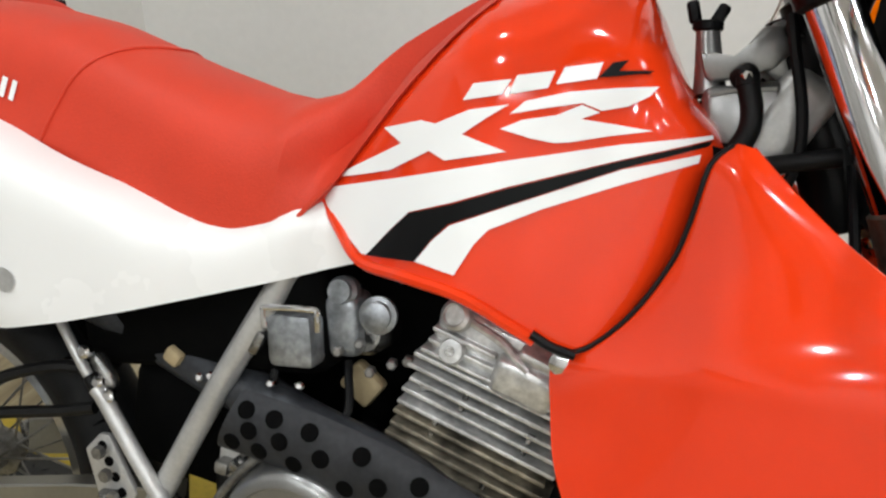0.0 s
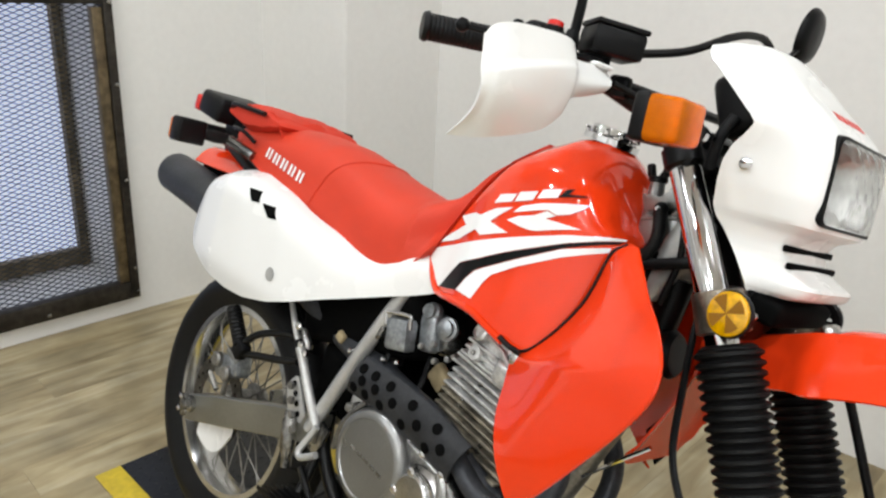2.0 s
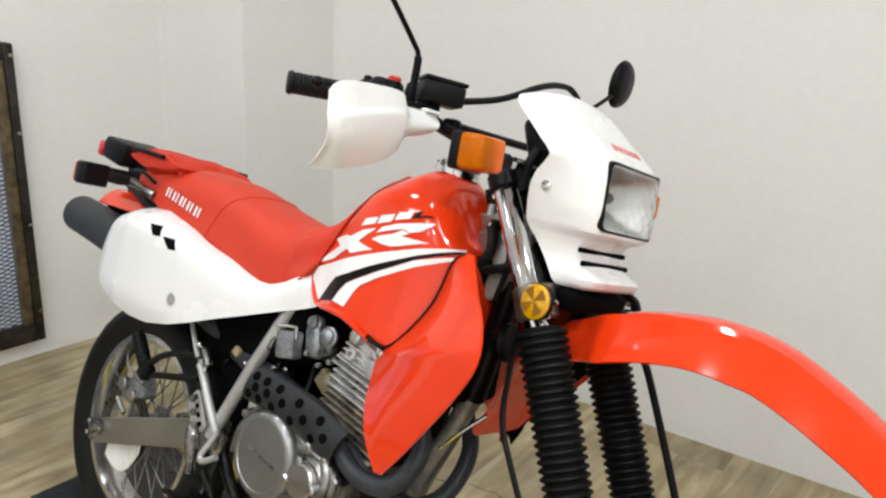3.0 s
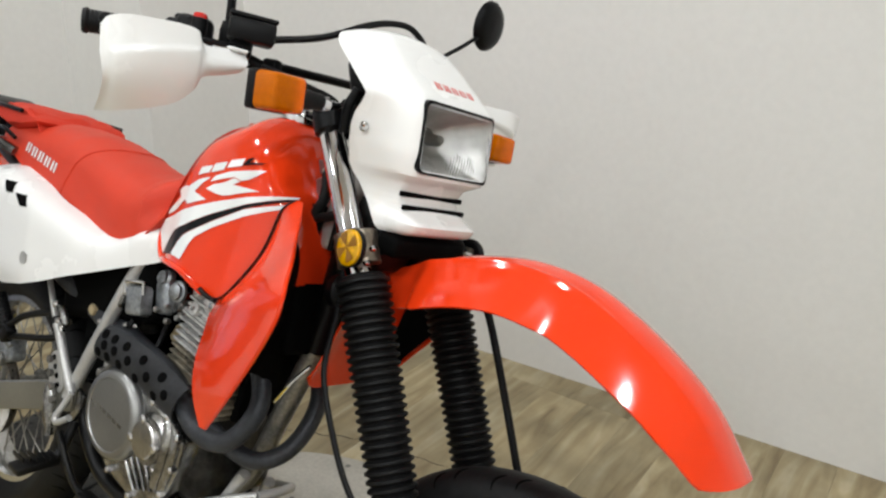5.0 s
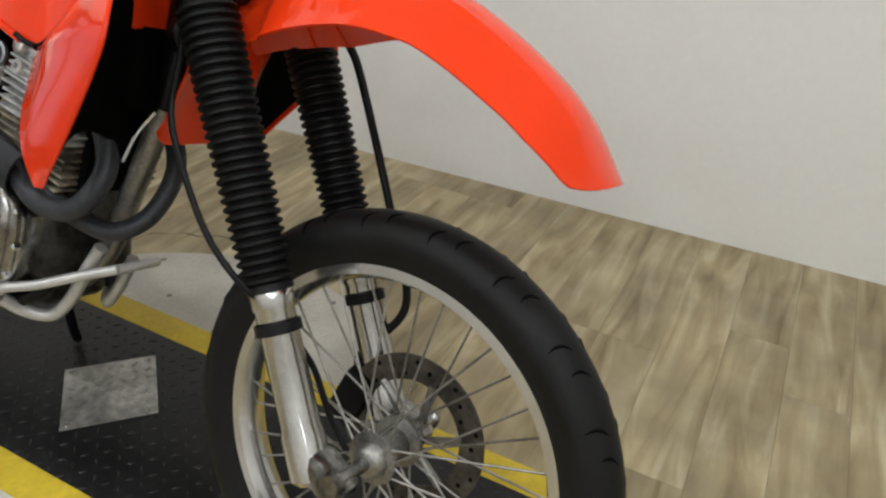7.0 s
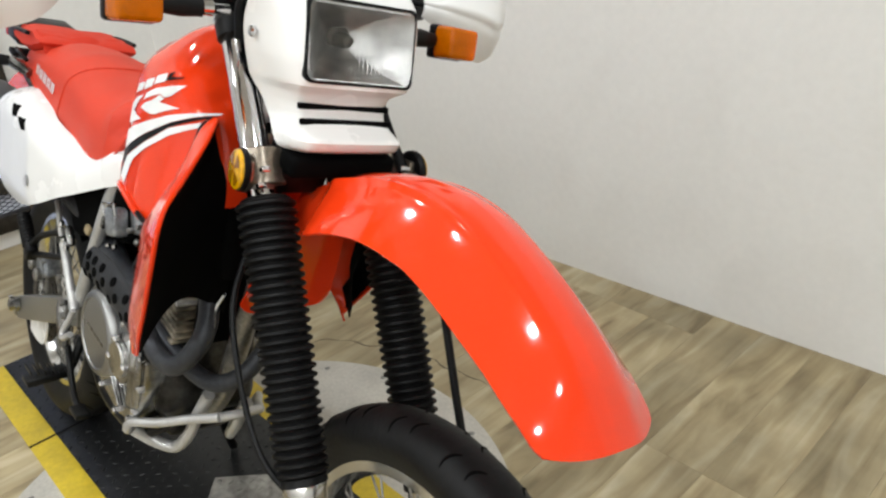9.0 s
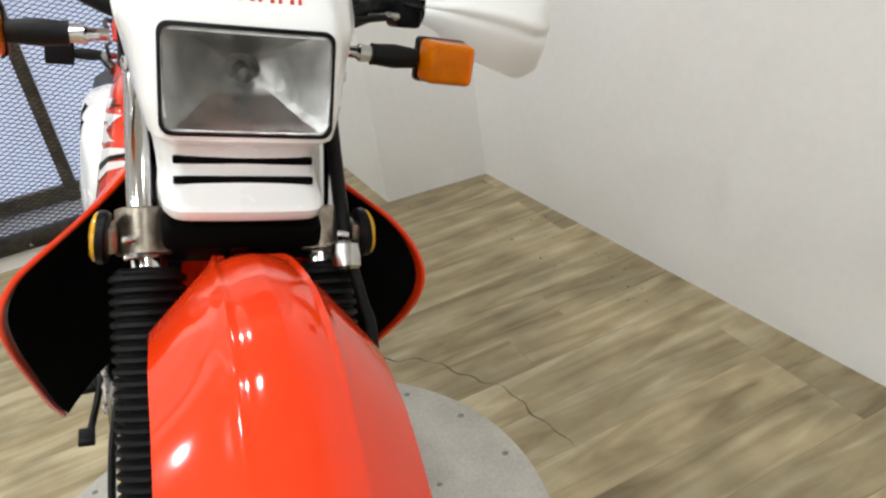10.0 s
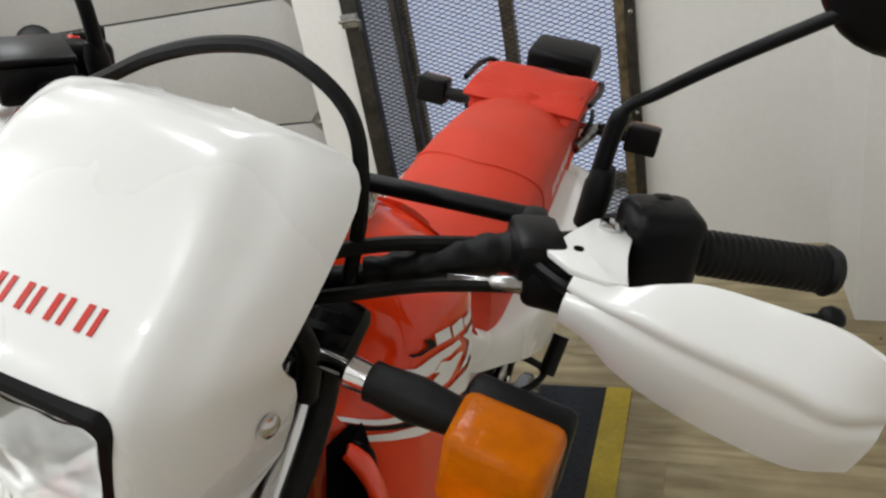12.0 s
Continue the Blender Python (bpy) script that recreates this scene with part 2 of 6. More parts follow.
def shell(f, nu, nv, thick, bm=None):
    """A sheet f(u, v) with a real thickness."""
    bm = bm or bmesh.new()
    grid = [[Vector(f(i / nu, j / nv)) for j in range(nv + 1)] for i in range(nu + 1)]

    def normal(i, j):
        a = grid[min(i + 1, nu)][j] - grid[max(i - 1, 0)][j]
        b = grid[i][min(j + 1, nv)] - grid[i][max(j - 1, 0)]
        c = a.cross(b)
        return c.normalized() if c.length > 1e-9 else Vector((0, 0, 1))

    top = [[bm.verts.new(grid[i][j]) for j in range(nv + 1)] for i in range(nu + 1)]
    low = [[bm.verts.new(grid[i][j] - thick * normal(i, j)) for j in range(nv + 1)] for i in range(nu + 1)]
    for i in range(nu):
        for j in range(nv):
            bm.faces.new((top[i][j], top[i + 1][j], top[i + 1][j + 1], top[i][j + 1]))
            bm.faces.new((low[i][j], low[i][j + 1], low[i + 1][j + 1], low[i + 1][j]))
    for i in range(nu):
        bm.faces.new((top[i][0], low[i][0], low[i + 1][0], top[i + 1][0]))
        bm.faces.new((top[i][nv], top[i + 1][nv], low[i + 1][nv], low[i][nv]))
    for j in range(nv):
        bm.faces.new((top[0][j], top[0][j + 1], low[0][j + 1], low[0][j]))
        bm.faces.new((top[nu][j], low[nu][j], low[nu][j + 1], top[nu][j + 1]))
    return bm


def mirrored(bm):
    """The other side's copy, across the middle plane."""
    out = bm.copy()
    for v in out.verts:
        v.co.y = -v.co.y
    return out


def slab(outline, lift, thick=0.0022, cuts=2):
    """A thin sticker cut to an outline in x and z, laid on the surface y = lift(x, z), side -y."""
    bm = bmesh.new()
    corners = [bm.verts.new((x, 0, z)) for x, z in outline]
    for tri in geometry.tessellate_polygon([[Vector((x, z, 0)) for x, z in outline]]):
        bm.faces.new([corners[k] for k in tri])
    for _ in range(cuts):
        bmesh.ops.subdivide_edges(bm, edges=[e for e in bm.edges if e.calc_length() > 0.012], cuts=1)
        bmesh.ops.triangulate(bm, faces=bm.faces[:])
    for v in bm.verts:
        v.co.y = -(lift(v.co.x, v.co.z) + thick)
    return bm


def thing(name, label, category, at=None, group="", kind=""):
    ob = new(name)
    ob.empty_display_size = 0.05
    if at is not None:
        ob.matrix_world = at
    return tagged(ob, label, category, group, kind)


# ---- the room ----
X_BACK, X_FRONT, Y_RIGHT = -2.03, 3.4, -2.9


def left_wall_y(x):
    return 1.592 + 0.049 * x


def setting(name, bm, mat, label, category, smooth=False):
    return tagged(part(name, bm, mat, None, "", smooth), label, category, kind="structure")


def build_room():
    floor = setting("floor", box((6.2, 6.2, 0.05), (0.6, -0.6, -0.031), bevel=0), CRACK, "worn oak-look plank floor of the showroom", "floor")
    back = bmesh.new()
    # the back wall round the gate opening and the door opening
    for size, at in (
        ((0.12, 1.5, CEIL), (X_BACK - 0.06, 1.19, CEIL / 2)),
        ((0.12, 1.06, CEIL - 1.225), (X_BACK - 0.06, -0.09, (CEIL + 1.225) / 2)),
        ((0.12, 1.06, 0.07), (X_BACK - 0.06, -0.09, 0.035)),
        ((0.12, 0.235, CEIL), (X_BACK - 0.06, -0.7375, CEIL / 2)),
        ((0.5, 0.06, 1.4), (X_BACK - 0.36, 0.47, 0.7)),
        ((0.5, 0.06, 1.4), (X_BACK - 0.36, -0.65, 0.7)),
        ((0.5, 1.18, 0.06), (X_BACK - 0.36, -0.09, 1.43)),
        ((0.5, 1.18, 0.07), (X_BACK - 0.36, -0.09, 0.034)),
        ((0.12, 2.2, CEIL - 2.2), (X_BACK - 0.06, -1.955, (CEIL + 2.2) / 2)),
    ):
        box(size, at, bevel=0, bm=back)
    setting("wall_back", back, PLASTERW, "off-white painted back wall with gate and door openings", "wall")
    bm = box((5.6, 0.12, CEIL), (0.7, 0.06, CEIL / 2), bevel=0)
    for v in bm.verts:
        v.co.y += left_wall_y(v.co.x)
    setting("wall_left", bm, PLASTERW, "off-white painted wall beside the motorcycle", "wall")
    setting("wall_right", box((5.7, 0.12, CEIL), (0.7, Y_RIGHT - 0.06, CEIL / 2), bevel=0), PLASTERW, "off-white painted wall of the showroom", "wall")
    setting("wall_front", box((0.12, 5.0, CEIL), (X_FRONT + 0.06, -0.55, CEIL / 2), bevel=0), PLASTERW, "off-white painted wall of the showroom", "wall")
    setting("ceiling", box((6.0, 5.4, 0.1), (0.6, -0.6, CEIL + 0.05), bevel=0), CEILM, "plain off-white ceiling with round downlights", "ceiling")
    # the boxed-out pillar in the corner
    bm = bmesh.new()
    ys = [(-1.503, 1.069), (-1.462, left_wall_y(-1.462) + 0.03), (X_BACK - 0.02, left_wall_y(X_BACK) + 0.03), (X_BACK - 0.02, 1.058)]
    ring_loft([[Vector((x, y, z)) for x, y in ys] for z in (0, CEIL)], bm)
    bmesh.ops.bevel(bm, geom=[e for e in bm.edges if abs(e.verts[0].co.z - e.verts[1].co.z) > 1], offset=0.004, segments=2, affect="EDGES")
    setting("pillar", bm, PLASTERW, "off-white boxed-out pillar in the corner", "pillar")
    return floor


FLOOR = build_room()


def build_gate():
    g = thing("gate", "dark steel gate of diamond mesh set in the wall", "gate", kind="structure")
    x, y0, y1, z0, z1 = X_BACK + 0.015, -0.635, 0.44, 0.075, 1.222
    for at, size, m in (
        ((x, y1 - 0.016, (z0 + z1) / 2), (0.05, 0.032, z1 - z0), GATE),
        ((x - 0.004, y1 - 0.0505, (z0 + z1) / 2), (0.04, 0.036, z1 - z0 - 0.12), GATEB),
        ((x, y0 + 0.035, (z0 + z1) / 2), (0.05, 0.07, z1 - z0), GATE),
        ((x, (y0 + y1 + 0.038) / 2, z0 + 0.035), (0.05, y1 - y0 - 0.102, 0.07), GATE),
        ((x, (y0 + y1 + 0.038) / 2, z1 - 0.025), (0.05, y1 - y0 - 0.102, 0.05), GATE),
        ((x - 0.005, -0.43, (z0 + z1) / 2), (0.04, 0.028, z1 - z0 - 0.12), GATE),
        ):
        part("gate_bar", box(size, at, bevel=0.004), m, g)
    win = thing("window_1", "bronze-framed window glowing with pale blue daylight behind the gate", "window", kind="structure")
    for at, size in (((-2.47, 0.415, 0.72), (0.05, 0.035, 1.3)), ((-2.47, -0.12, 0.72), (0.05, 0.055, 1.3)), ((-2.47, -0.59, 0.72), (0.05, 0.06, 1.3)), ((-2.472, -0.09, 0.115), (0.045, 1.0, 0.07))):
        part("window_frame", box(size, at, bevel=0.004), GATEB, win)
    # diamond mesh of flat strands
    bm = bmesh.new()
    dy, dz, xm = 0.0415, 0.0178, x - 0.03
    ya, yb, za, zb = y0 + 0.05, y1 - 0.02, z0 + 0.05, z1 - 0.03
    rows, cols = int((zb - za) / dz), int((yb - ya) / dy)
    for r in range(rows):
        for c in range(cols):
            for s in (1, -1):
                a = Vector((xm, ya + dy * (c + 0.5), za + dz * (r + (0.5 if s > 0 else 0.5)) - s * 0))
                p, q = a + Vector((0, -dy / 2, 0)), a + Vector((0, 0, s * dz / 2))
                for u, w in ((p, q), (q, a + Vector((0, dy / 2, 0)))):
                    d = (w - u).normalized()
                    nrm = Vector((0, -d.z, d.y)) * 0.0016
                    vs = [bm.verts.new(k) for k in (u - nrm, w - nrm, w + nrm, u + nrm)]
                    us = [bm.verts.new(k + Vector((-0.002, 0, 0))) for k in (u - nrm, w - nrm, w + nrm, u + nrm)]
                    bm.faces.new(vs)
                    bm.faces.new((vs[0], us[0], us[1], vs[1]))
                    bm.faces.new((vs[3], vs[2], us[2], us[3]))
    tagged(part("diamond_mesh", bm, MESHM, g, "expanded steel diamond mesh", smooth=False), kind="stuff")
    for y, z in ((y1 - 0.012, 0.2), (y1 - 0.012, 0.55), (y1 - 0.012, 0.9), (y1 - 0.012, 1.18), (y1 - 0.012, 0.1), (0.1, z0 + 0.02), (-0.3, z0 + 0.02)):
        part("bolt", lathe([(0, 0.008), (0.004, 0.008), (0.006, 0.005)], (x + 0.025, y, z), (1, 0, 0), 8), ALLOY, g)
    latch = part("latch", box((0.02, 0.07, 0.05), (x + 0.035, -0.60, 1.0), bevel=0.004), STEEL, g, "steel slide latch")
    part("bolt_bar", tube([(x + 0.05, -0.64, 1.0), (x + 0.05, -0.56, 1.0), (x + 0.05, -0.555, 0.96)], 0.007), ALLOY, latch)
    part("pane", box((0.01, 1.1, 1.35), (-2.505, -0.09, 0.72), bevel=0), BEHIND, win)


build_gate()


def build_door():
    d = thing("garage_door", "grey sectional garage door with steel hinges", "garage door", kind="structure")
    x = X_BACK - 0.15
    for i in range(4):
        z = 0.05 + 0.53 * i
        part("panel", box((0.04, 2.1, 0.522), (x, -1.93, z + 0.261), bevel=0.006), DOORM, d)
    part("seal", box((0.05, 2.1, 0.045), (x, -1.93, 0.0235), bevel=0.006), RUBBER, d, "black rubber bottom seal")
    part("track", box((0.05, 0.025, 2.2), (x + 0.045, -0.868, 1.1), bevel=0.003), BRUSHED, d, "galvanised door track")
    for z in (0.12, 0.58, 1.11, 1.64):
        h = part("hinge", lathe([(0, 0.05), (0.006, 0.045), (0.008, 0.02), (0.02, 0.02)], (x + 0.021, -0.93, z), (1, 0, 0), 4), STEEL, d, "steel hinge")
        part("roller", lathe([(0, 0.014), (0.05, 0.014)], (x + 0.05, -0.92, z), (0, 1, 0), 10), STEEL, h)


build_door()


def build_lights():
    spots = [(x, y) for x in (-1.2, -0.2, 0.8, 1.8, 2.8) for y in (-2.3, -1.2)] + [(x, 0.2) for x in (-1.1, 0.1, 1.3, 2.4)]
    for x, y in spots:
        f = thing("downlight", "round white recessed ceiling downlight, switched on", "downlight", pose(x, y, CEIL), "ceiling downlights")
        part("trim_ring", lathe([(-0.002, 0.05), (-0.008, 0.085), (-0.002, 0.09)], (0, 0, 0), (0, 0, 1), 28, caps=False), WHITE, f)
        part("lens", lathe([(-0.004, 0.05), (-0.003, 0.05)], (0, 0, 0), (0, 0, 1), 24), LENS, f, "glowing lens")
        lamp = bpy.data.lights.new("downlight_lamp", "AREA")
        lamp.shape, lamp.size, lamp.energy, lamp.color = "DISK", 0.1, LAMP_W, (0.925, 0.968, 1.0)
        ob = new("downlight_lamp", lamp)
        ob.matrix_world = pose(x, y, CEIL - 0.012)


LENS = material("lamp_lens", (1.0, 0.95, 0.86), 0.5, glow=6.0)
build_lights()


def build_floor_inserts():
    disc = thing("floor_disc", "round pale painted floor disc with screws, under the tread plate", "floor disc", kind="structure")
    part("disc", lathe([(0.0, 0.612), (0.001, 0.612), (0.002, 0.610)], (0.02, 0.17, 0), (0, 0, 1), 96), CONCRETE, disc)
    for a in range(0, 360, 18):
        part("screw", lathe([(0.0015, 0.009), (0.0035, 0.006)], (0.02 + 0.575 * math.cos(radians(a)), 0.17 + 0.575 * math.sin(radians(a)), 0), (0, 0, 1), 8), STEEL, disc)
    for a in range(0, 360, 30):
        part("screw", lathe([(0.0015, 0.008), (0.0035, 0.005)], (0.02 + 0.40 * math.cos(radians(a)), 0.17 + 0.40 * math.sin(radians(a)), 0), (0, 0, 1), 8), STEEL, disc)
    rnd = random.Random(4)
    line = []
    for a in range(84, 158, 2):
        r = 0.715 + 0.010 * math.sin(a * 0.31) + 0.006 * math.sin(a * 0.83) + rnd.uniform(-0.003, 0.003)
        line.append((0.02 + r * math.cos(radians(a)), 0.17 + r * math.sin(radians(a)), -0.0004))
    setting("floor_cut", tube([(-0.69, 0.45, -0.001), *line[::-1]], lambda t: 0.0017 + 0.0011 * math.sin(40 * t) * math.sin(17 * t), 6, per=2), CRACK, "ragged cut line in the floor covering round the disc", "floor joint")
    # specks of debris near the wall
    rnd, bm = random.Random(12), bmesh.new()
    for k in range(34):
        x, y, r = rnd.uniform(-1.45, -0.25), 1.5 - abs(rnd.gauss(0, 0.18)), rnd.uniform(0.0018, 0.0055)
        turn = rnd.uniform(0, 6.3)
        rings = [[Vector((x + r * q * (1 + 0.35 * math.sin(3 * a + turn)) * math.cos(a + turn), y + r * q * 0.7 * math.sin(a + turn), z)) for a in np.linspace(0, 5.5, 8)] for q, z in ((1.0, 0.0), (0.8, 0.0009))]
        ring_loft(rings, bm)
    tagged(part("floor_debris", bm, GRIT, None, "", False), "scattered dark specks of debris on the plank floor", "debris", kind="stuff")
    # the tread plate runway
    y0, y1, x0, x1 = -0.109, 0.452, -1.108, 2.1
    run = thing("runway", "black tread plate runway with yellow painted edges", "platform", kind="structure")
    part("deck", box((x1 - x0, y1 - y0 - 0.14, 0.003), ((x0 + x1) / 2, (y0 + y1) / 2, 0.003), bevel=0.0008), PLATE, run)
    for y in (y0 + 0.035, y1 - 0.035):
        part("edge_stripe", box((x1 - x0, 0.0695, 0.0034), ((x0 + x1) / 2, y, 0.0031), bevel=0.0008), YELLOW, run, "worn yellow painted edge")
    bm = bmesh.new()
    # raised lozenges of the tread plate
    n = 0
    for i in range(int((1.15 - x0) / 0.03)):
        for j in range(int((y1 - y0) / 0.03)):
            x, y = x0 + 0.015 + 0.03 * i, y0 + 0.015 + 0.03 * j
            a = radians(45 if (i + j) % 2 else -45)
            c, s = math.cos(a) * 0.011, math.sin(a) * 0.011
            top = 0.0062 if y0 + 0.07 < y < y1 - 0.07 else 0.0
            if not top:
                continue
            vs = [bm.verts.new(p) for p in ((x - c, y - s, 0.0044), (x + s * 0.3, y - c * 0.3, 0.0044), (x + c, y + s, 0.0044), (x - s * 0.3, y + c * 0.3, 0.0044), (x, y, top))]
            for k in range(4):
                bm.faces.new((vs[k], vs[(k + 1) % 4], vs[4]))
            n += 1
    tagged(part("tread_pattern", bm, PLATE, run, smooth=False), kind="stuff")
    part("joint", box((0.008, y1 - y0 + 0.002, 0.001), (-0.64, (y0 + y1) / 2, 0.0054), bevel=0), DECALK, run, "black joint across the runway")
    plate = thing("floor_plate", "small square aluminium tread plate screwed to the runway", "metal plate", pose(-0.022, 0.18, 0.0063, 0, 0, 47))
    part("sheet", box((0.192, 0.196, 0.003), (0, 0, 0.0015), bevel=0.001), ALUPLATE, plate)
    bm = bmesh.new()
    for i in range(7):
        for j in range(7):
            box((0.014, 0.004, 0.0012), (-0.078 + 0.026 * i, -0.078 + 0.026 * j, 0.0035), (0, 0, 45 if (i + j) % 2 else -45), bevel=0, bm=bm)
    tagged(part("tread_pattern", bm, ALUPLATE, plate, smooth=False), kind="stuff")
    for i in (-1, 1):
        for j in (-1, 1):
            part("screw", lathe([(0.003, 0.006), (0.005, 0.004)], (0.082 * i, 0.084 * j, 0), (0, 0, 1), 8), STEEL, plate)


build_floor_inserts()


# ---- the motorcycle: x forward, y to its left, z up, wheels on z = 0 when upright ----
LEAN, TURN = -17.96, -2.81
STEER = -3.57
BIKE = thing("motorcycle", "red and white dual-sport motorcycle leaning on its side stand", "motorcycle", pose(0, 0, 0.0048, 0, 0, TURN) @ pose(0, 0, 0, LEAN, 0, 0))
AX0, AXD = Vector((0.8295, 0, 0)), Vector((-math.sin(radians(27.5)), 0, math.cos(radians(27.5))))
ST = Matrix.Translation(AX0) @ Matrix.Rotation(radians(STEER), 4, AXD) @ Matrix.Translation(-AX0)
FRONT, REAR = Vector((0.733, 0, 0.354)), Vector((-0.749, 0, 0.325))


def steered(name, bm, mat, parent=None, label="", smooth=True):
    return part(name, bm, mat, parent or BIKE, label, smooth, ST)


def both(name, bm, mat, parent=None, label="", smooth=True, turn=False):
    """The same piece on the right and on the left side."""
    other = mirrored(bm)
    m = ST if turn else None
    return part(name, bm, mat, parent or BIKE, label, smooth, m), part(name, other, mat, parent or BIKE, label, smooth, m)


# tank
TANK_TOP = [(-0.20, 0.90), (-0.17, 0.94), (-0.109, 1.035), (-0.043, 1.106), (0.027, 1.139), (0.075, 1.14), (0.096, 1.124), (0.114, 1.099), (0.132, 1.068), (0.149, 1.044), (0.166, 1.025), (0.185, 1.012), (0.2, 0.985), (0.212, 0.95)]
TANK_BOT = [(-0.20, 0.87), (-0.17, 0.858), (-0.123, 0.821), (-0.06, 0.824), (0.0, 0.824), (0.05, 0.812), (0.1, 0.80), (0.15, 0.81), (0.212, 0.86)]
TANK_W = [(0.76, 0.162), (0.82, 0.162), (0.87, 0.157), (0.92, 0.151), (0.97, 0.145), (1.02, 0.139), (1.06, 0.130), (1.10, 0.108), (1.15, 0.09)]
TANK_TAPER = [(-0.2, 0.52), (-0.18, 0.58), (-0.15, 0.66), (-0.115, 0.74), (-0.08, 0.85), (-0.05, 0.93), (-0.01, 0.985), (0.05, 1.0), (0.12, 0.95), (0.15, 0.86), (0.17, 0.76), (0.19, 0.64), (0.205, 0.58), (0.212, 0.45)]


def tank_half(x, z):
    top, h = interp(x, TANK_TOP), interp(x, [(0.08, 0.085), (0.13, 0.06), (0.16, 0.04), (0.2, 0.03)])
    k = min(max((z - (top - h)) / h, 0.0), 1.0)
    return interp(z, TANK_W) * interp(x, TANK_TAPER) * math.sqrt(max(0.0, 1 - k ** 2.4)) + 0.0005


def build_tank():
    rings = []
    for i in range(40):
        x = -0.198 + 0.409 * i / 39
        top, bot = interp(x, TANK_TOP), interp(x, TANK_BOT)
        zs = [bot + (top - bot) * (1 - (1 - k / 18) ** 1.7) for k in range(19)]
        right = [(x, -tank_half(x, z), z) for z in zs]
        rings.append([Vector(p) for p in right] + [Vector((x, -y, z)) for _, y, z in right[-2::-1]])
    tank = part("fuel_tank", ring_loft(rings), RED, BIKE, "glossy red fuel tank")
    lift = lambda x, z: tank_half(x, z)  # noqa: E731
    white_1 = [(-0.191, 0.879), (-0.091, 0.914), (0.019, 0.954), (0.11, 0.985), (0.179, 1.004), (0.18, 1.001), (0.113, 0.973), (0.024, 0.932), (-0.025, 0.907), (-0.067, 0.888), (-0.086, 0.865), (-0.11, 0.833), (-0.117, 0.832), (-0.148, 0.849), (-0.182, 0.872)]
    black = [(-0.11, 0.833), (-0.086, 0.864), (-0.067, 0.887), (-0.024, 0.906), (0.025, 0.931), (0.113, 0.972), (0.18, 1.0), (0.178, 0.995), (0.115, 0.966), (0.028, 0.917), (-0.023, 0.888), (-0.037, 0.87), (-0.05, 0.846)]
    white_2 = [(-0.05, 0.846), (-0.036, 0.87), (-0.022, 0.887), (0.028, 0.916), (0.115, 0.965), (0.173, 0.987), (0.173, 0.98), (0.118, 0.953), (0.058, 0.92), (0.015, 0.892), (0.005, 0.877), (-0.008, 0.845)]
    letters = [
        [(-0.176, 0.894), (-0.13, 0.923), (-0.092, 0.947), (-0.117, 0.957), (-0.074, 0.972), (-0.057, 0.972), (-0.026, 0.990), (0.010, 1.001), (-0.008, 0.986), (-0.028, 0.968), (0.016, 0.961), (-0.040, 0.942), (-0.058, 0.947), (-0.099, 0.920), (-0.127, 0.910)],
        [(0.012, 0.993), (0.023, 1.006), (0.059, 1.020), (0.095, 1.029), (0.128, 1.036), (0.123, 1.027), (0.108, 1.016), (0.088, 1.009), (0.071, 1.0125), (0.044, 1.004)],
        [(0.006, 0.979), (0.024, 0.990), (0.052, 0.999), (0.071, 1.011), (0.087, 1.0075), (0.073, 0.9995), (0.104, 1.0), (0.132, 1.0), (0.099, 0.990), (0.068, 0.979), (0.055, 0.976), (0.035, 0.976)],
    ]
    small = [
        [(-0.034, 0.997), (-0.027, 1.013), (0.007, 1.022), (0.002, 1.008)],
        [(0.007, 1.009), (0.011, 1.026), (0.043, 1.035), (0.04, 1.02)],
        [(0.046, 1.024), (0.05, 1.039), (0.08, 1.048), (0.078, 1.034)],
    ]
    tail = [(0.079, 1.035), (0.088, 1.049), (0.1, 1.053), (0.094, 1.043), (0.121, 1.048), (0.119, 1.045)]
    for outline, m, name in [(white_1, DECALW, "stripe"), (black, DECALK, "stripe"), (white_2, DECALW, "stripe"), *[(o, DECALW, "emblem") for o in letters + small], (tail, DECALK, "emblem")]:
        both(name, slab(outline, lift, 0.0028 if m is DECALK else 0.002, 3), m, tank)
    # dark trim between tank and shroud, and the red rim along the lower edge
    rim = [(0.199, 0.999, 0.108), (0.185, 0.980, 0.120), (0.180, 0.93, 0.130), (0.173, 0.895, 0.138), (0.152, 0.848, 0.151), (0.124, 0.812, 0.156), (0.10, 0.803, 0.160), (0.074, 0.812, 0.163)]
    both("trim", tube([(x - 0.003, -y, z) for x, z, y in rim], 0.0023, 8), BLACK, tank)
    both("trim_clip", tube([(x, -tank_half(x, z) - 0.006, z) for x, z in ((0.112, 0.803), (0.09, 0.806), (0.072, 0.813))], 0.0045, 8), BLACK, tank)
    low = [(-0.19, 0.874), (-0.15, 0.847), (-0.116, 0.824), (-0.06, 0.828), (0.0, 0.828), (0.05, 0.815), (0.075, 0.806)]
    both("lower_rim", tube([(x, -tank_half(x, z) - 0.001, z) for x, z in low], 0.006, 8), RED, tank)
    cap = part("filler_cap", lathe([(0, 0.046), (0.01, 0.046), (0.012, 0.040), (0.022, 0.038), (0.026, 0.034), (0.026, 0.0)], (0.05, 0, 1.135), (0.12, 0, 1), 28), CHROME, tank, "chrome filler cap with a lock")
    for k in range(10):
        a = 2 * math.pi * k / 10
        part("lug", box((0.01, 0.008, 0.012), (0.05 + 0.04 * math.cos(a), 0.04 * math.sin(a), 1.152), (0, 0, math.degrees(a)), 0.002), CHROME, cap)


build_tank()

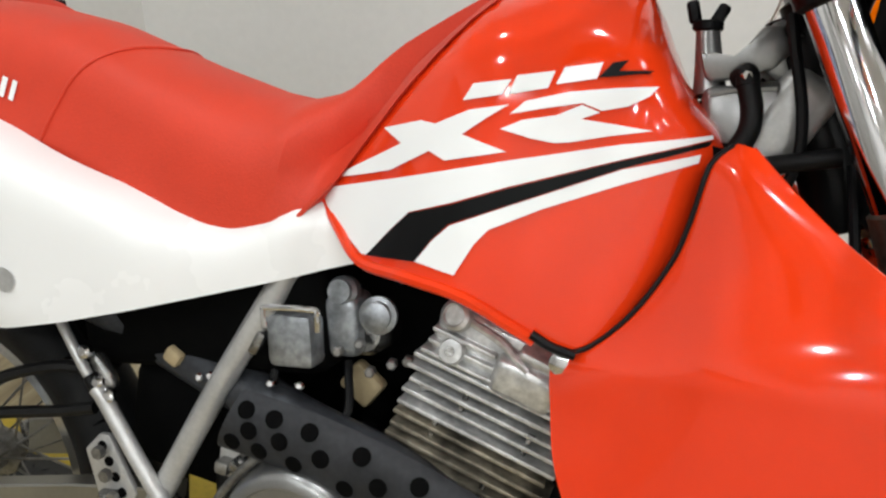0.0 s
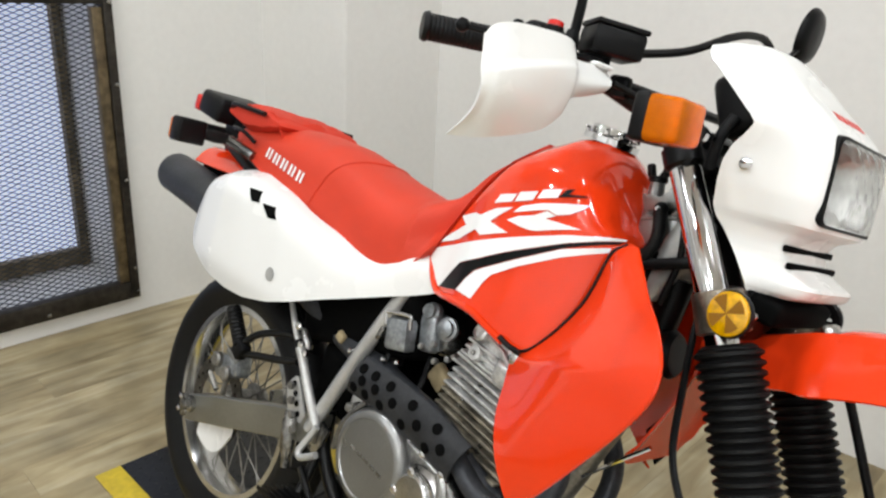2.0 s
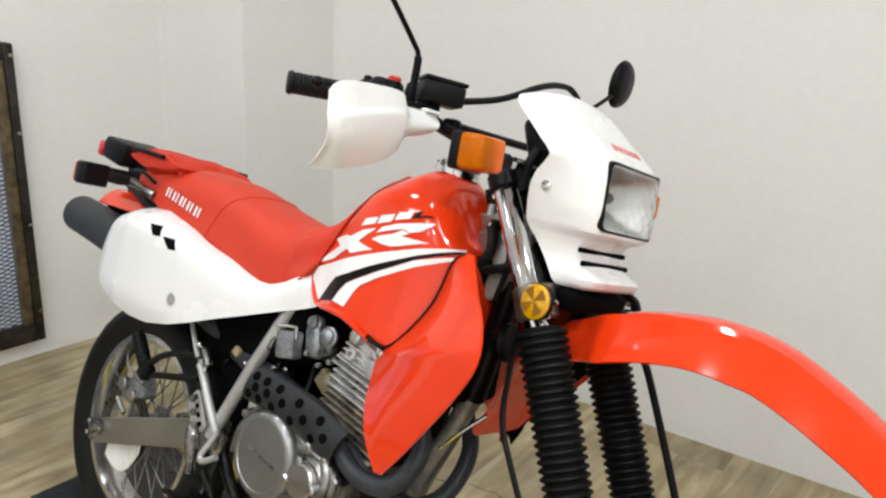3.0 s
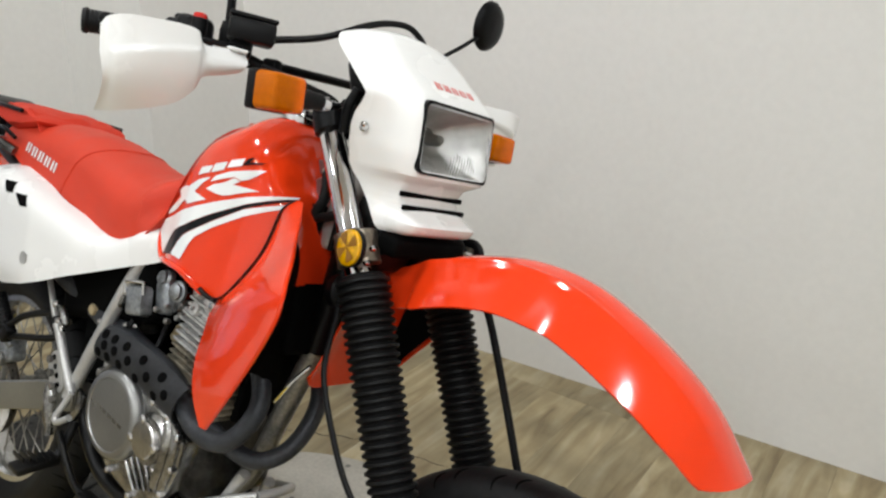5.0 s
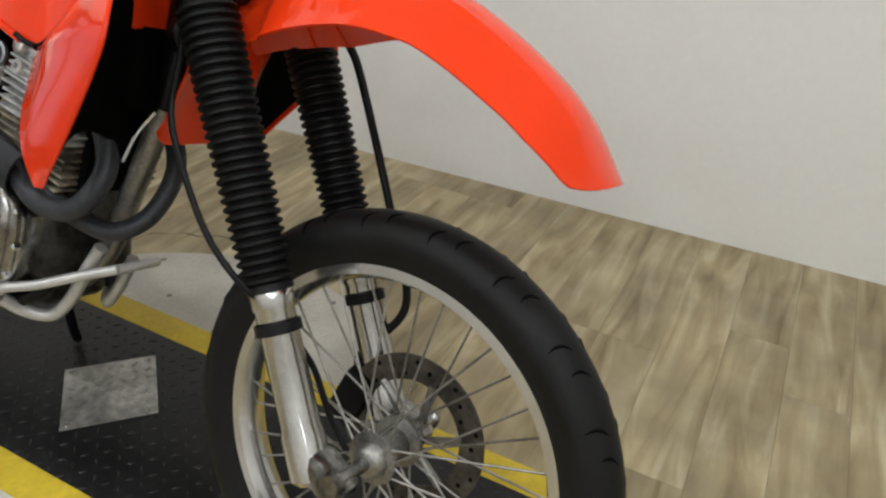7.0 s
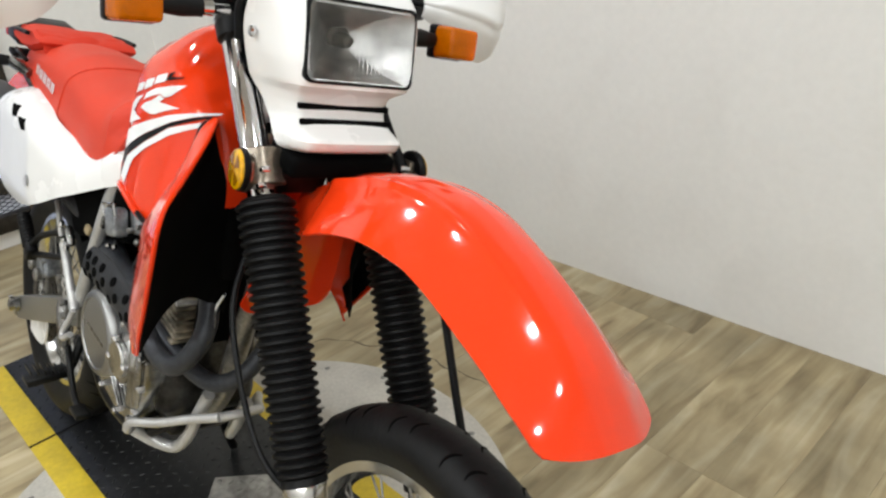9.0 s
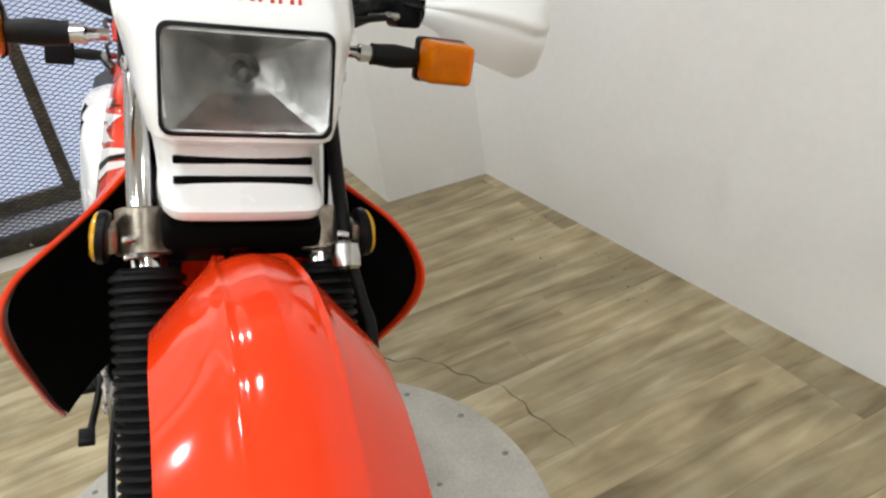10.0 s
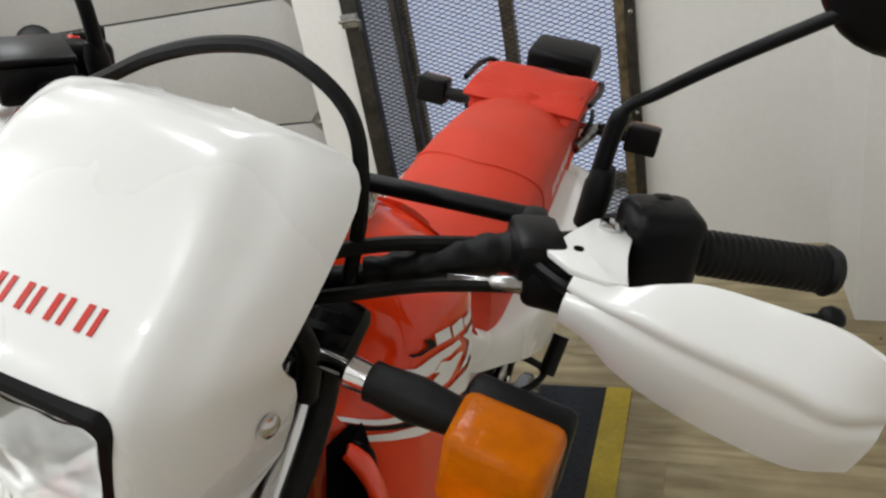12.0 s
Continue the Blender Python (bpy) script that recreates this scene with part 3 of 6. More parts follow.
# seat
SEAT_TOP = [(-0.94, 0.985), (-0.90, 1.0), (-0.76, 1.012), (-0.65, 1.016), (-0.55, 1.010), (-0.50, 1.0), (-0.41, 0.981), (-0.30, 0.964), (-0.25, 0.963), (-0.20, 0.981), (-0.135, 1.041), (-0.105, 1.063), (-0.06, 1.095), (-0.035, 1.112)]
SEAT_BOT = [(-0.94, 0.955), (-0.85, 0.926), (-0.748, 0.892), (-0.536, 0.851), (-0.40, 0.805), (-0.312, 0.788), (-0.262, 0.788), (-0.22, 0.815), (-0.17, 0.886), (-0.105, 0.99), (-0.06, 1.055), (-0.035, 1.09)]
SEAT_W = [(-0.94, 0.088), (-0.88, 0.105), (-0.7, 0.116), (-0.5, 0.122), (-0.3, 0.124), (-0.22, 0.119), (-0.15, 0.112)]


def seat_half(x, z):
    top, h = interp(x, SEAT_TOP), 0.075
    k = min(max((z - (top - h)) / h, 0.0), 1.0)
    w = interp(x, SEAT_W) * (1 - 0.9 * max(0.0, z - 0.88))
    w = w * max(0.08, math.sqrt(max(0.0, 1 - k ** (2.3 + 0.7 * min(1.0, max(0.0, (-0.28 - x) / 0.15))))))
    if x > -0.22:
        b = min((x + 0.22) / 0.06, 1.0)
        w = (1 - b) * w + b * (tank_half(x, min(z, interp(x, TANK_TOP) - 0.004)) + 0.007)
    return w


def build_seat():
    rings = []
    for i in range(64):
        x = -0.938 + 0.902 * i / 63
        top, bot = interp(x, SEAT_TOP), interp(x, SEAT_BOT)
        zs = [bot + (top - bot) * (1 - (1 - k / 14) ** 1.6) for k in range(15)]
        right = [(x, -seat_half(x, z), z) for z in zs]
        rings.append([Vector(p) for p in right] + [Vector((x, -y, z)) for _, y, z in right[::-1]])
    seat = part("seat", ring_loft(rings), VINYL, BIKE, "red vinyl seat")

    def seam(offset, lean, name, r=0.0022):
        line = []
        for k in range(13):
            f = k / 12
            x = offset + lean * f
            z = interp(x, SEAT_BOT) + (interp(x, SEAT_TOP) - interp(x, SEAT_BOT)) * (1 - (1 - f) ** 1.6)
            line.append((x, -seat_half(x, z) - 0.0005, z + 0.0005 * f))
        full = line + [(x, -y, z) for x, y, z in line[::-1]]
        part(name, tube(full, r, 6, per=2), VINYL, seat)

    seam(-0.535, 0.085, "seam")
    both("seam", tube([(x, -seat_half(x, interp(x, SEAT_BOT) + 0.004) - 0.001, interp(x, SEAT_BOT) + 0.004) for x in np.linspace(-0.88, -0.17, 14)], 0.0025, 6), VINYL, seat)
    for k in range(5):
        for dx, wide in ((0.0, 0.0085), (0.016, 0.0075)):
            x = -0.742 + 0.036 * k + dx
            z = 0.94 - 0.0055 * k - 0.12 * dx
            both("emblem_bar", slab([(x, z - 0.011), (x + 0.004, z + 0.012), (x + wide + 0.004, z + 0.0105), (x + wide, z - 0.0125)], seat_half), DECALW, seat)


build_seat()


# white side panels
def panel_y(x, z):
    base = interp(x, [(-0.92, 0.148), (-0.85, 0.172), (-0.75, 0.186), (-0.5, 0.188), (-0.35, 0.172), (-0.25, 0.140), (-0.20, 0.125), (-0.17, 0.103), (-0.14, 0.100), (-0.12, 0.106), (-0.10, 0.112)])
    return base - 0.9 * max(0, z - 0.84) ** 1.5 * 2.2 - 1.1 * max(0, 0.69 - z) ** 1.5 - 0.055 * math.exp(-max(0.0, interp(x, PANEL_TOP) - z) / 0.012) * min(1.0, max(0.0, (base - 0.103) / 0.03))


PANEL_TOP = [(-0.905, 0.757), (-0.895, 0.80), (-0.87, 0.838), (-0.835, 0.868), (-0.78, 0.892), (-0.70, 0.899), (-0.6, 0.882), (-0.47, 0.854), (-0.39, 0.840), (-0.34, 0.830), (-0.30, 0.828), (-0.27, 0.832), (-0.25, 0.841), (-0.225, 0.856), (-0.205, 0.869), (-0.180, 0.872), (-0.150, 0.850), (-0.124, 0.824)]
PANEL_BOT = [(-0.905, 0.745), (-0.89, 0.71), (-0.86, 0.685), (-0.80, 0.655), (-0.75, 0.643), (-0.68, 0.635), (-0.60, 0.640), (-0.50, 0.664), (-0.43, 0.689), (-0.30, 0.742), (-0.18, 0.792), (-0.124, 0.818)]


def build_panels():
    def f(u, v):
        x = -0.905 + 0.781 * u
        a, b = interp(x, PANEL_BOT), interp(x, PANEL_TOP)
        z = a + (b - a) * (1 - (1 - v) ** 1.7)
        return (x, -panel_y(x, z), z)

    for s in (1, -1):
        bm = shell(f, 60, 20, 0.004)
        if s < 0:
            bm = mirrored(bm)
        p = part("side_panel", bm, WHITE, BIKE, "white plastic side panel")
        d = lathe([(0, 0.014), (-0.004, 0.010), (-0.006, 0.0)], (-0.5, -s * panel_y(-0.5, 0.722) - s * 0.002, 0.722), (0, -s, 0), 18)
        part("fastener", d, SILVER, p)
        for x, z in ((-0.638, 0.858), (-0.564, 0.841)):
            bm = slab([(x - 0.030, z + 0.006), (x + 0.014, z + 0.008), (x + 0.036, z - 0.014), (x + 0.006, z - 0.017)], panel_y, 0.001)
            part("vent_slot", bm if s > 0 else mirrored(bm), LINER, p)


build_panels()


# tank shrouds with black liners
def build_shrouds():
    rear = [(0.200, 0.999, 0.104), (0.186, 0.98, 0.116), (0.181, 0.93, 0.126), (0.174, 0.895, 0.134), (0.153, 0.848, 0.147), (0.112, 0.800, 0.150), (0.094, 0.785, 0.146), (0.104, 0.745, 0.16), (0.119, 0.705, 0.178), (0.151, 0.660, 0.196), (0.196, 0.617, 0.205)]
    front = [(0.212, 0.998, 0.108), (0.242, 0.972, 0.138), (0.278, 0.945, 0.176), (0.312, 0.924, 0.212), (0.338, 0.902, 0.244), (0.350, 0.875, 0.260), (0.345, 0.842, 0.262), (0.315, 0.79, 0.254), (0.275, 0.733, 0.242), (0.225, 0.665, 0.228), (0.186, 0.612, 0.214)]
    forward = (0, 0.003, 0.006, 0.010, 0.014, 0.017, 0.018, 0.019, 0.020, 0.021, 0.022)
    rear, front = ([(x, y, z) for x, z, y in edge] for edge in (rear, front))
    near = [(x + d, y - 0.4 * d, z + (0.008 if k == 10 else 0)) for k, ((x, y, z), d) in enumerate(zip(front, forward))]
    up = (0, 0.018, 0.026, 0.026, 0.022, 0.014, 0.005, 0, 0, 0.004, 0.008)
    back = (0, 0.016, 0.018, 0.019, 0.018, 0.010, 0.010, 0.018, 0.022, 0.020, 0.016)
    raised = [(x - b, y - (0.005 if k in (4, 5, 6) else 0), z + d) for k, ((x, y, z), d, b) in enumerate(zip(front, up, back))]
    ra, edges = curve_points(rear, 4), {1: curve_points(near, 4), -1: curve_points(raised, 4)}

    def f(u, v, inset=0.0):
        fa = edges[s]
        k = v * (len(ra) - 1)
        i = min(int(k), len(ra) - 2)
        a, b = ra[i].lerp(ra[i + 1], k - i), fa[i].lerp(fa[i + 1], k - i)
        p = a.lerp(b, u)
        bulge = 0.016 * math.sin(math.pi * u) * math.sin(math.pi * min(1, v * 1.1))
        crease = 0.003 * math.exp(-((u - 0.35) / 0.2) ** 2) * math.sin(math.pi * v)
        return (p.x, -(p.y + bulge + crease) + inset, p.z)

    scoop = [[(0, 0.21), (0.2, 0.272), (0.4, 0.295), (0.5, 0.287), (0.6, 0.272), (0.7, 0.258), (0.8, 0.249), (0.9, 0.224), (1, 0.200)],
             [(0, -0.09), (0.2, -0.125), (0.4, -0.145), (0.6, -0.146), (0.7, -0.15), (0.8, -0.165), (0.9, -0.196), (1, -0.212)],
             [(0, 1.0), (0.2, 0.94), (0.4, 0.88), (0.6, 0.81), (0.8, 0.71), (0.9, 0.66), (1, 0.624)]]
    for s in (1, -1):
        bm = shell(lambda u, v: f(u, v), 16, 40, 0.0035)
        p = part("tank_shroud", bm if s > 0 else mirrored(bm), RED, BIKE, "red plastic tank shroud")

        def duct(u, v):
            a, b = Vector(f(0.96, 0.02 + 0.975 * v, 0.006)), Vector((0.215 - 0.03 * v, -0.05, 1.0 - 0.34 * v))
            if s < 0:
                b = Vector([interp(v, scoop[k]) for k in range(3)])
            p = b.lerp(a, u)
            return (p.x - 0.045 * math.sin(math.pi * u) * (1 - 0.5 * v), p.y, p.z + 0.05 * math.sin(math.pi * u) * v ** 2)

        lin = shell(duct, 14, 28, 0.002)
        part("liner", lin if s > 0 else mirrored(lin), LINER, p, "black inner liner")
        rim = tube([f(0.995, v / 20) for v in range(21)], 0.0035, 8, per=2)
        part("rim", rim if s > 0 else mirrored(rim), RED, p)
        part("screw", lathe([(0, 0.011), (0.004, 0.011), (0.007, 0.007)], (0.101, -s * 0.150, 0.789), (0, -s, 0), 14), CHROME, p, "chrome screw")


build_shrouds()


# front fork and wheels
FORK_Y = 0.103
FDIR = Vector((0.52, 0, -1)).normalized()


def build_fork():
    for s in (1, -1):
        fy = FORK_Y if s > 0 else FORK_Y - 0.006
        top = Vector((0.241, -s * fy, 1.132))
        line = Vector((0.374, -s * fy, 0.915)) - top
        leg = steered("fork_tube", lathe([(0, 0.0), (0, 0.019), (0.004, 0.0215), (line.length, 0.0215)], top, line, 28), CHROME, None, "chrome fork tube")
        steered("fork_cap", lathe([(-0.03, 0.0), (-0.03, 0.014), (-0.022, 0.018), (-0.018, 0.027), (0.006, 0.027), (0.01, 0.0225)], top, line, 20), BLACK, leg, "black cap of the fork tube")
        start = Vector((0.376, -s * fy, 0.922))
        prof, n = [(0.0, 0.03), (0.004, 0.036)], 30
        for k in range(n):
            d = 0.006 + 0.0128 * k
            r = 0.0425 - 0.006 * k / n
            prof += [(d, r - 0.0065), (d + 0.004, r), (d + 0.008, r), (d + 0.0118, r - 0.0065)]
        prof += [(0.006 + 0.0128 * n, 0.032), (0.016 + 0.0128 * n, 0.034), (0.018 + 0.0128 * n, 0.0)]
        steered("fork_boot", lathe(prof, start, FDIR, 28), RUBBER, None, "ribbed black rubber fork boot")
        low = start + FDIR * 0.393
        sl = steered("fork_slider", lathe([(0, 0.028), (0.004, 0.0305), (0.03, 0.0305), (0.034, 0.028), (0.2, 0.028), (0.21, 0.031), (0.272, 0.031), (0.28, 0.024), (0.282, 0.0)], low, FDIR, 28), BRUSHED, None, "polished alloy fork slider")
        steered("clamp_band", lathe([(0.05, 0.03), (0.051, 0.033), (0.066, 0.033), (0.067, 0.03)], low, FDIR, 24, caps=False), RUBBER, sl)
        steered("axle_lug", box((0.075, 0.05, 0.05), (0.712, -s * fy, 0.345), (0, 28, 0), 0.014), ALLOY, sl)
        # lower clamp with its reflector
        c = steered("fork_clamp", lathe([(-0.03, 0.03), (-0.028, 0.034), (0.022, 0.034), (0.024, 0.03)], (0.357, -s * fy, 0.955), FDIR, 24), NICKEL, None, "dull nickel lower fork clamp")
        steered("clamp_arm", box((0.07, fy - 0.02, 0.04), (0.352, -s * fy / 2, 0.958), (0, 28, 0), 0.008), FRAME_BLACK, c)
        for k in (-0.012, 0.012):
            steered("pinch_bolt", lathe([(0, 0.0045), (0.012, 0.0045), (0.014, 0.003)], (0.398 + 0.3 * k, -s * (fy + 0.012), 0.958 + k), (0.4, -s, 0), 8), CHROME, c)
        steered("reflector_stay", box((0.03, 0.012, 0.03), (0.385, -s * (fy + 0.036), 0.965), bevel=0.003), NICKEL, c)
        ref = steered("side_reflector", lathe([(0, 0.0265), (0.006, 0.028), (0.010, 0.0272), (0.012, 0.024), (0.0125, 0.0)], (0.388, -s * (fy + 0.042), 0.966), (-0.12, -s, 0.05), 30), YELLOWR, c, "round amber side reflector")
        out, across = Vector((-0.12, -s, 0.05)).normalized(), basis((-0.12, -s, 0.05))
        for a in range(4):
            wedge = bmesh.new()
            o = Vector((0.388, -s * (fy + 0.042), 0.966)) + out * 0.0125
            rim_pts = [o + across @ Vector((0.0235 * math.cos(a * math.pi / 2 + 0.3 + b * 0.157), 0.0235 * math.sin(a * math.pi / 2 + 0.3 + b * 0.157), 0)) for b in range(6)]
            ring_loft([[o] + rim_pts, [p + out * 0.0006 for p in [o] + rim_pts]], wedge)
            steered("reflector_facet", wedge, BLACKAMBER, ref, smooth=False)
        steered("reflector_back", lathe([(-0.004, 0.0), (-0.004, 0.026), (-0.001, 0.0295), (0.006, 0.0295), (0.007, 0.028)], (0.388, -s * (fy + 0.042), 0.966), (-0.12, -s, 0.05), 30, caps=False), BLACK, ref)
    steered("top_clamp", box((0.06, 2 * FORK_Y + 0.045, 0.025), (0.236, 0, 1.142), (0, 32, 0), 0.01), BLACK, None, "black top fork clamp")
    steered("steering_stem", lathe([(0, 0.024), (0.2, 0.028)], (0.222, 0, 1.12), FDIR, 20), FRAME_BLACK)


build_fork()


def wheel(name, centre, tyre_r, tyre_w, rim_r, turn, spokes, label):
    fix = (lambda n, b, m, p, l="", s=True: steered(n, b, m, p, l, s)) if turn else (lambda n, b, m, p, l="", s=True: part(n, b, m, p, l, s))
    ax = (0, 1, 0)
    hw = tyre_w * 0.30
    prof = [(-hw, rim_r - 0.012), (-hw, rim_r + 0.006), (-hw + 0.004, rim_r + 0.010), (-hw + 0.007, rim_r), (-hw * 0.4, rim_r - 0.012), (0, rim_r - 0.015), (hw * 0.4, rim_r - 0.012), (hw - 0.007, rim_r), (hw - 0.004, rim_r + 0.010), (hw, rim_r + 0.006), (hw, rim_r - 0.012), (hw * 0.5, rim_r - 0.020), (0, rim_r - 0.024), (-hw * 0.5, rim_r - 0.020)]
    m = basis(ax)
    rings = [[centre + m @ Vector((r * math.cos(2 * math.pi * i / 96), r * math.sin(2 * math.pi * i / 96), d)) for d, r in prof] for i in range(97)]
    rim = fix(name, ring_loft(rings, caps=False), RIM, BIKE, label)
    # tyre
    tp = []
    for k in range(25):
        a = math.pi * (k / 24) - math.pi / 2
        h = tyre_r - rim_r - 0.004
        q = max(0, math.cos(a)) ** 0.62
        tp.append((tyre_w / 2 * math.sin(a) * (0.64 + 0.36 * min(1, q / 0.5) ** 0.6), rim_r + 0.007 + (h - 0.003) * q))
    tp = [(-hw + 0.002, rim_r - 0.002)] + tp + [(hw - 0.002, rim_r - 0.002)]
    rings = [[centre + m @ Vector((r * math.cos(2 * math.pi * i / 128), r * math.sin(2 * math.pi * i / 128), d)) for d, r in tp] for i in range(129)]
    tyre = fix("tyre", ring_loft(rings, caps=False), TYRE, rim, "black road-trail tyre")
    bm = bmesh.new()
    for i in range(40):
        a0 = 2 * math.pi * (i // 2) / 20 + (0.11 if i % 2 else 0)
        for s in (1, -1):
            pts = []
            for k in range(5):
                lat = s * tyre_w * ((0.10 if i % 2 else 0.17) + 0.06 * k)
                r = rim_r + 0.004 + (tyre_r - rim_r - 0.004) * (max(0.0, 1 - (2 * lat / tyre_w) ** 2) ** 0.31) - 0.0008
                a = a0 - 0.024 * k + 0.004 * k * k + (0.09 if s < 0 else 0)
                pts.append(centre + m @ Vector((r * math.cos(a), r * math.sin(a), lat)))
            tube(pts, lambda t: 0.0008 + 0.0018 * math.sin(math.pi * (0.1 + 0.8 * t)), 5, bm, per=3)
    tagged(fix("tread_groove", bm, LINER, tyre), kind="stuff")
    hub = fix("hub", lathe([(-0.056, 0.016), (-0.05, 0.024), (-0.038, 0.028), (-0.036, 0.040), (-0.031, 0.041), (-0.027, 0.028), (0.024, 0.026), (0.03, 0.041), (0.036, 0.042), (0.04, 0.032), (0.056, 0.028), (0.06, 0.016)], centre, ax, 28), STEEL, rim, "alloy hub")
    for i in range(spokes):
        s = 1 if i % 2 else -1
        a = 2 * math.pi * i / spokes
        b = a + (0.55 if (i // 2) % 2 else -0.55)
        p = centre + m @ Vector((0.031 * math.cos(b), 0.031 * math.sin(b), s * 0.035))
        q = centre + m @ Vector(((rim_r - 0.015) * math.cos(a), (rim_r - 0.015) * math.sin(a), s * 0.006))
        fix("spoke", tube([p, q], 0.0019, 6), STEEL, rim)
    return rim


FW = wheel("front_wheel", FRONT, 0.358, 0.095, 0.281, True, 36, "spoked front wheel with polished alloy rim")
RW = wheel("rear_wheel", REAR, 0.327, 0.122, 0.233, False, 36, "spoked rear wheel with polished alloy rim")


def disc_brake(centre, y, r, turn, parent):
    fix = steered if turn else part
    bm = bmesh.new()
    n = 60
    rings = []
    for a in range(n + 1):
        t = 2 * math.pi * a / n
        rings.append([centre + Vector((q * math.cos(t), yy - centre.y, q * math.sin(t))) for q, yy in ((r * 0.68, y - 0.002), (r, y - 0.002), (r, y + 0.002), (r * 0.68, y + 0.002))])
    ring_loft(rings, bm, caps=False)
    d = fix("brake_disc", bm, GRIME, parent, "drilled steel brake disc")
    for k in range(6):
        t = 2 * math.pi * k / 6
        fix("carrier_arm", tube([centre + Vector((0.03 * math.cos(t), y - centre.y, 0.03 * math.sin(t))), centre + Vector((r * 0.72 * math.cos(t + 0.3), y - centre.y, r * 0.72 * math.sin(t + 0.3)))], 0.007, 6), STEEL, d)
    for k in range(30):
        t = 2 * math.pi * k / 30
        q = r * (0.76 + 0.08 * (k % 3))
        fix("disc_hole", lathe([(-0.0024, 0.004), (0.0024, 0.004)], centre + Vector((q * math.cos(t), y - centre.y, q * math.sin(t))), (0, 1, 0), 8), LINER, d)
    return d


disc_brake(FRONT, 0.068, 0.128, True, FW)
disc_brake(REAR, -0.072, 0.11, False, RW)
steered("axle", lathe([(-0.135, 0.0), (-0.135, 0.016), (-0.12, 0.018), (-0.118, 0.011), (0.12, 0.011), (0.125, 0.016), (0.135, 0.014)], FRONT, (0, 1, 0), 16), ALLOY, FW, "front wheel axle")
steered("brake_caliper", box((0.06, 0.05, 0.10), FRONT + Vector((-0.118, 0.078, 0.01)), (0, 20, 0), 0.014), BLACK, None, "black front brake caliper")


def fender():
    mid = curve_points([(0.30, 0, 0.905), (0.36, 0, 0.938), (0.42, 0, 0.963), (0.484, 0, 0.984), (0.56, 0, 1.002), (0.623, 0, 1.009), (0.69, 0, 1.004), (0.75, 0, 0.986), (0.836, 0, 0.944), (0.905, 0, 0.895), (0.962, 0, 0.826)], 6)
    n = len(mid) - 1
    bend = lambda y: 0.5 * ((y - 0.36) + math.sqrt((y - 0.36) ** 2 + 0.05))  # noqa: E731

    def f(u, v):
        i = min(int(u * n), n - 1)
        k = u * n - i
        p = mid[i].lerp(mid[i + 1], k)
        t = (mid[i + 1] - mid[i]).lerp(mid[min(i + 2, n)] - mid[min(i + 1, n - 1)], k).normalized()
        down = Vector((t.z, 0, -t.x))
        w = interp(u, [(0, 0.055), (0.15, 0.061), (0.19, 0.064), (0.24, 0.095), (0.29, 0.103), (0.5, 0.104), (0.8, 0.101), (0.93, 0.096), (0.985, 0.090), (1, 0.084)])
        d = interp(u, [(0, 0.06), (0.17, 0.077), (0.26, 0.080), (0.36, 0.075), (0.6, 0.070), (0.8, 0.055), (0.9, 0.045), (1, 0.022)])
        y = 2 * v - 1
        h = (bend(abs(y)) - bend(0)) / (bend(1) - bend(0))
        # two soft creases run along the crown
        h -= 0.13 * math.exp(-((abs(y) - 0.40) / 0.04) ** 2) * min(1.0, max(0.0, (u - 0.12) * 8)) * max(0.0, 1 - 1.1 * u)
        h += 0.10 * (1 / (1 + math.exp((u - 0.27) * 120))) * (1 if abs(y) < 0.34 else 0) * min(1.0, u * 8)
        g = p + down * (d * h) - t * (0.016 * abs(y) ** 3 * max(0, (u - 0.92) * 12.5))
        return (g.x, y * w, g.z)

    fd = steered("front_fender", shell(f, 72, 80, 0.0035), RED, None, "high glossy red front fender")
    # the rear half of the fender hangs down behind the fork
    back = curve_points([(0.338, 0, 0.925), (0.326, 0, 0.87), (0.306, 0, 0.80), (0.286, 0, 0.745), (0.270, 0, 0.694)], 5)

    def flap(u, v):
        k = u * (len(back) - 1)
        i = min(int(k), len(back) - 2)
        p = back[i].lerp(back[i + 1], k - i)
        y = 2 * v - 1
        w = 0.062 + 0.020 * u
        return (p.x + 0.030 * max(0.0, abs(y) - 0.55) ** 1.5, y * w, p.z + 0.022 * abs(y) ** 7 * max(0.0, u - 0.8) * 5)

    steered("rear_flap", shell(flap, 24, 20, 0.0035), RED, fd, "red rear half of the fender")
    steered("mount_ring", tube([(0.335, 0.012 * math.cos(a), 0.968 + 0.012 * math.sin(a)) for a in np.linspace(0, 6.3, 13)], 0.004, 6, per=2), BLACK, fd)


fender()


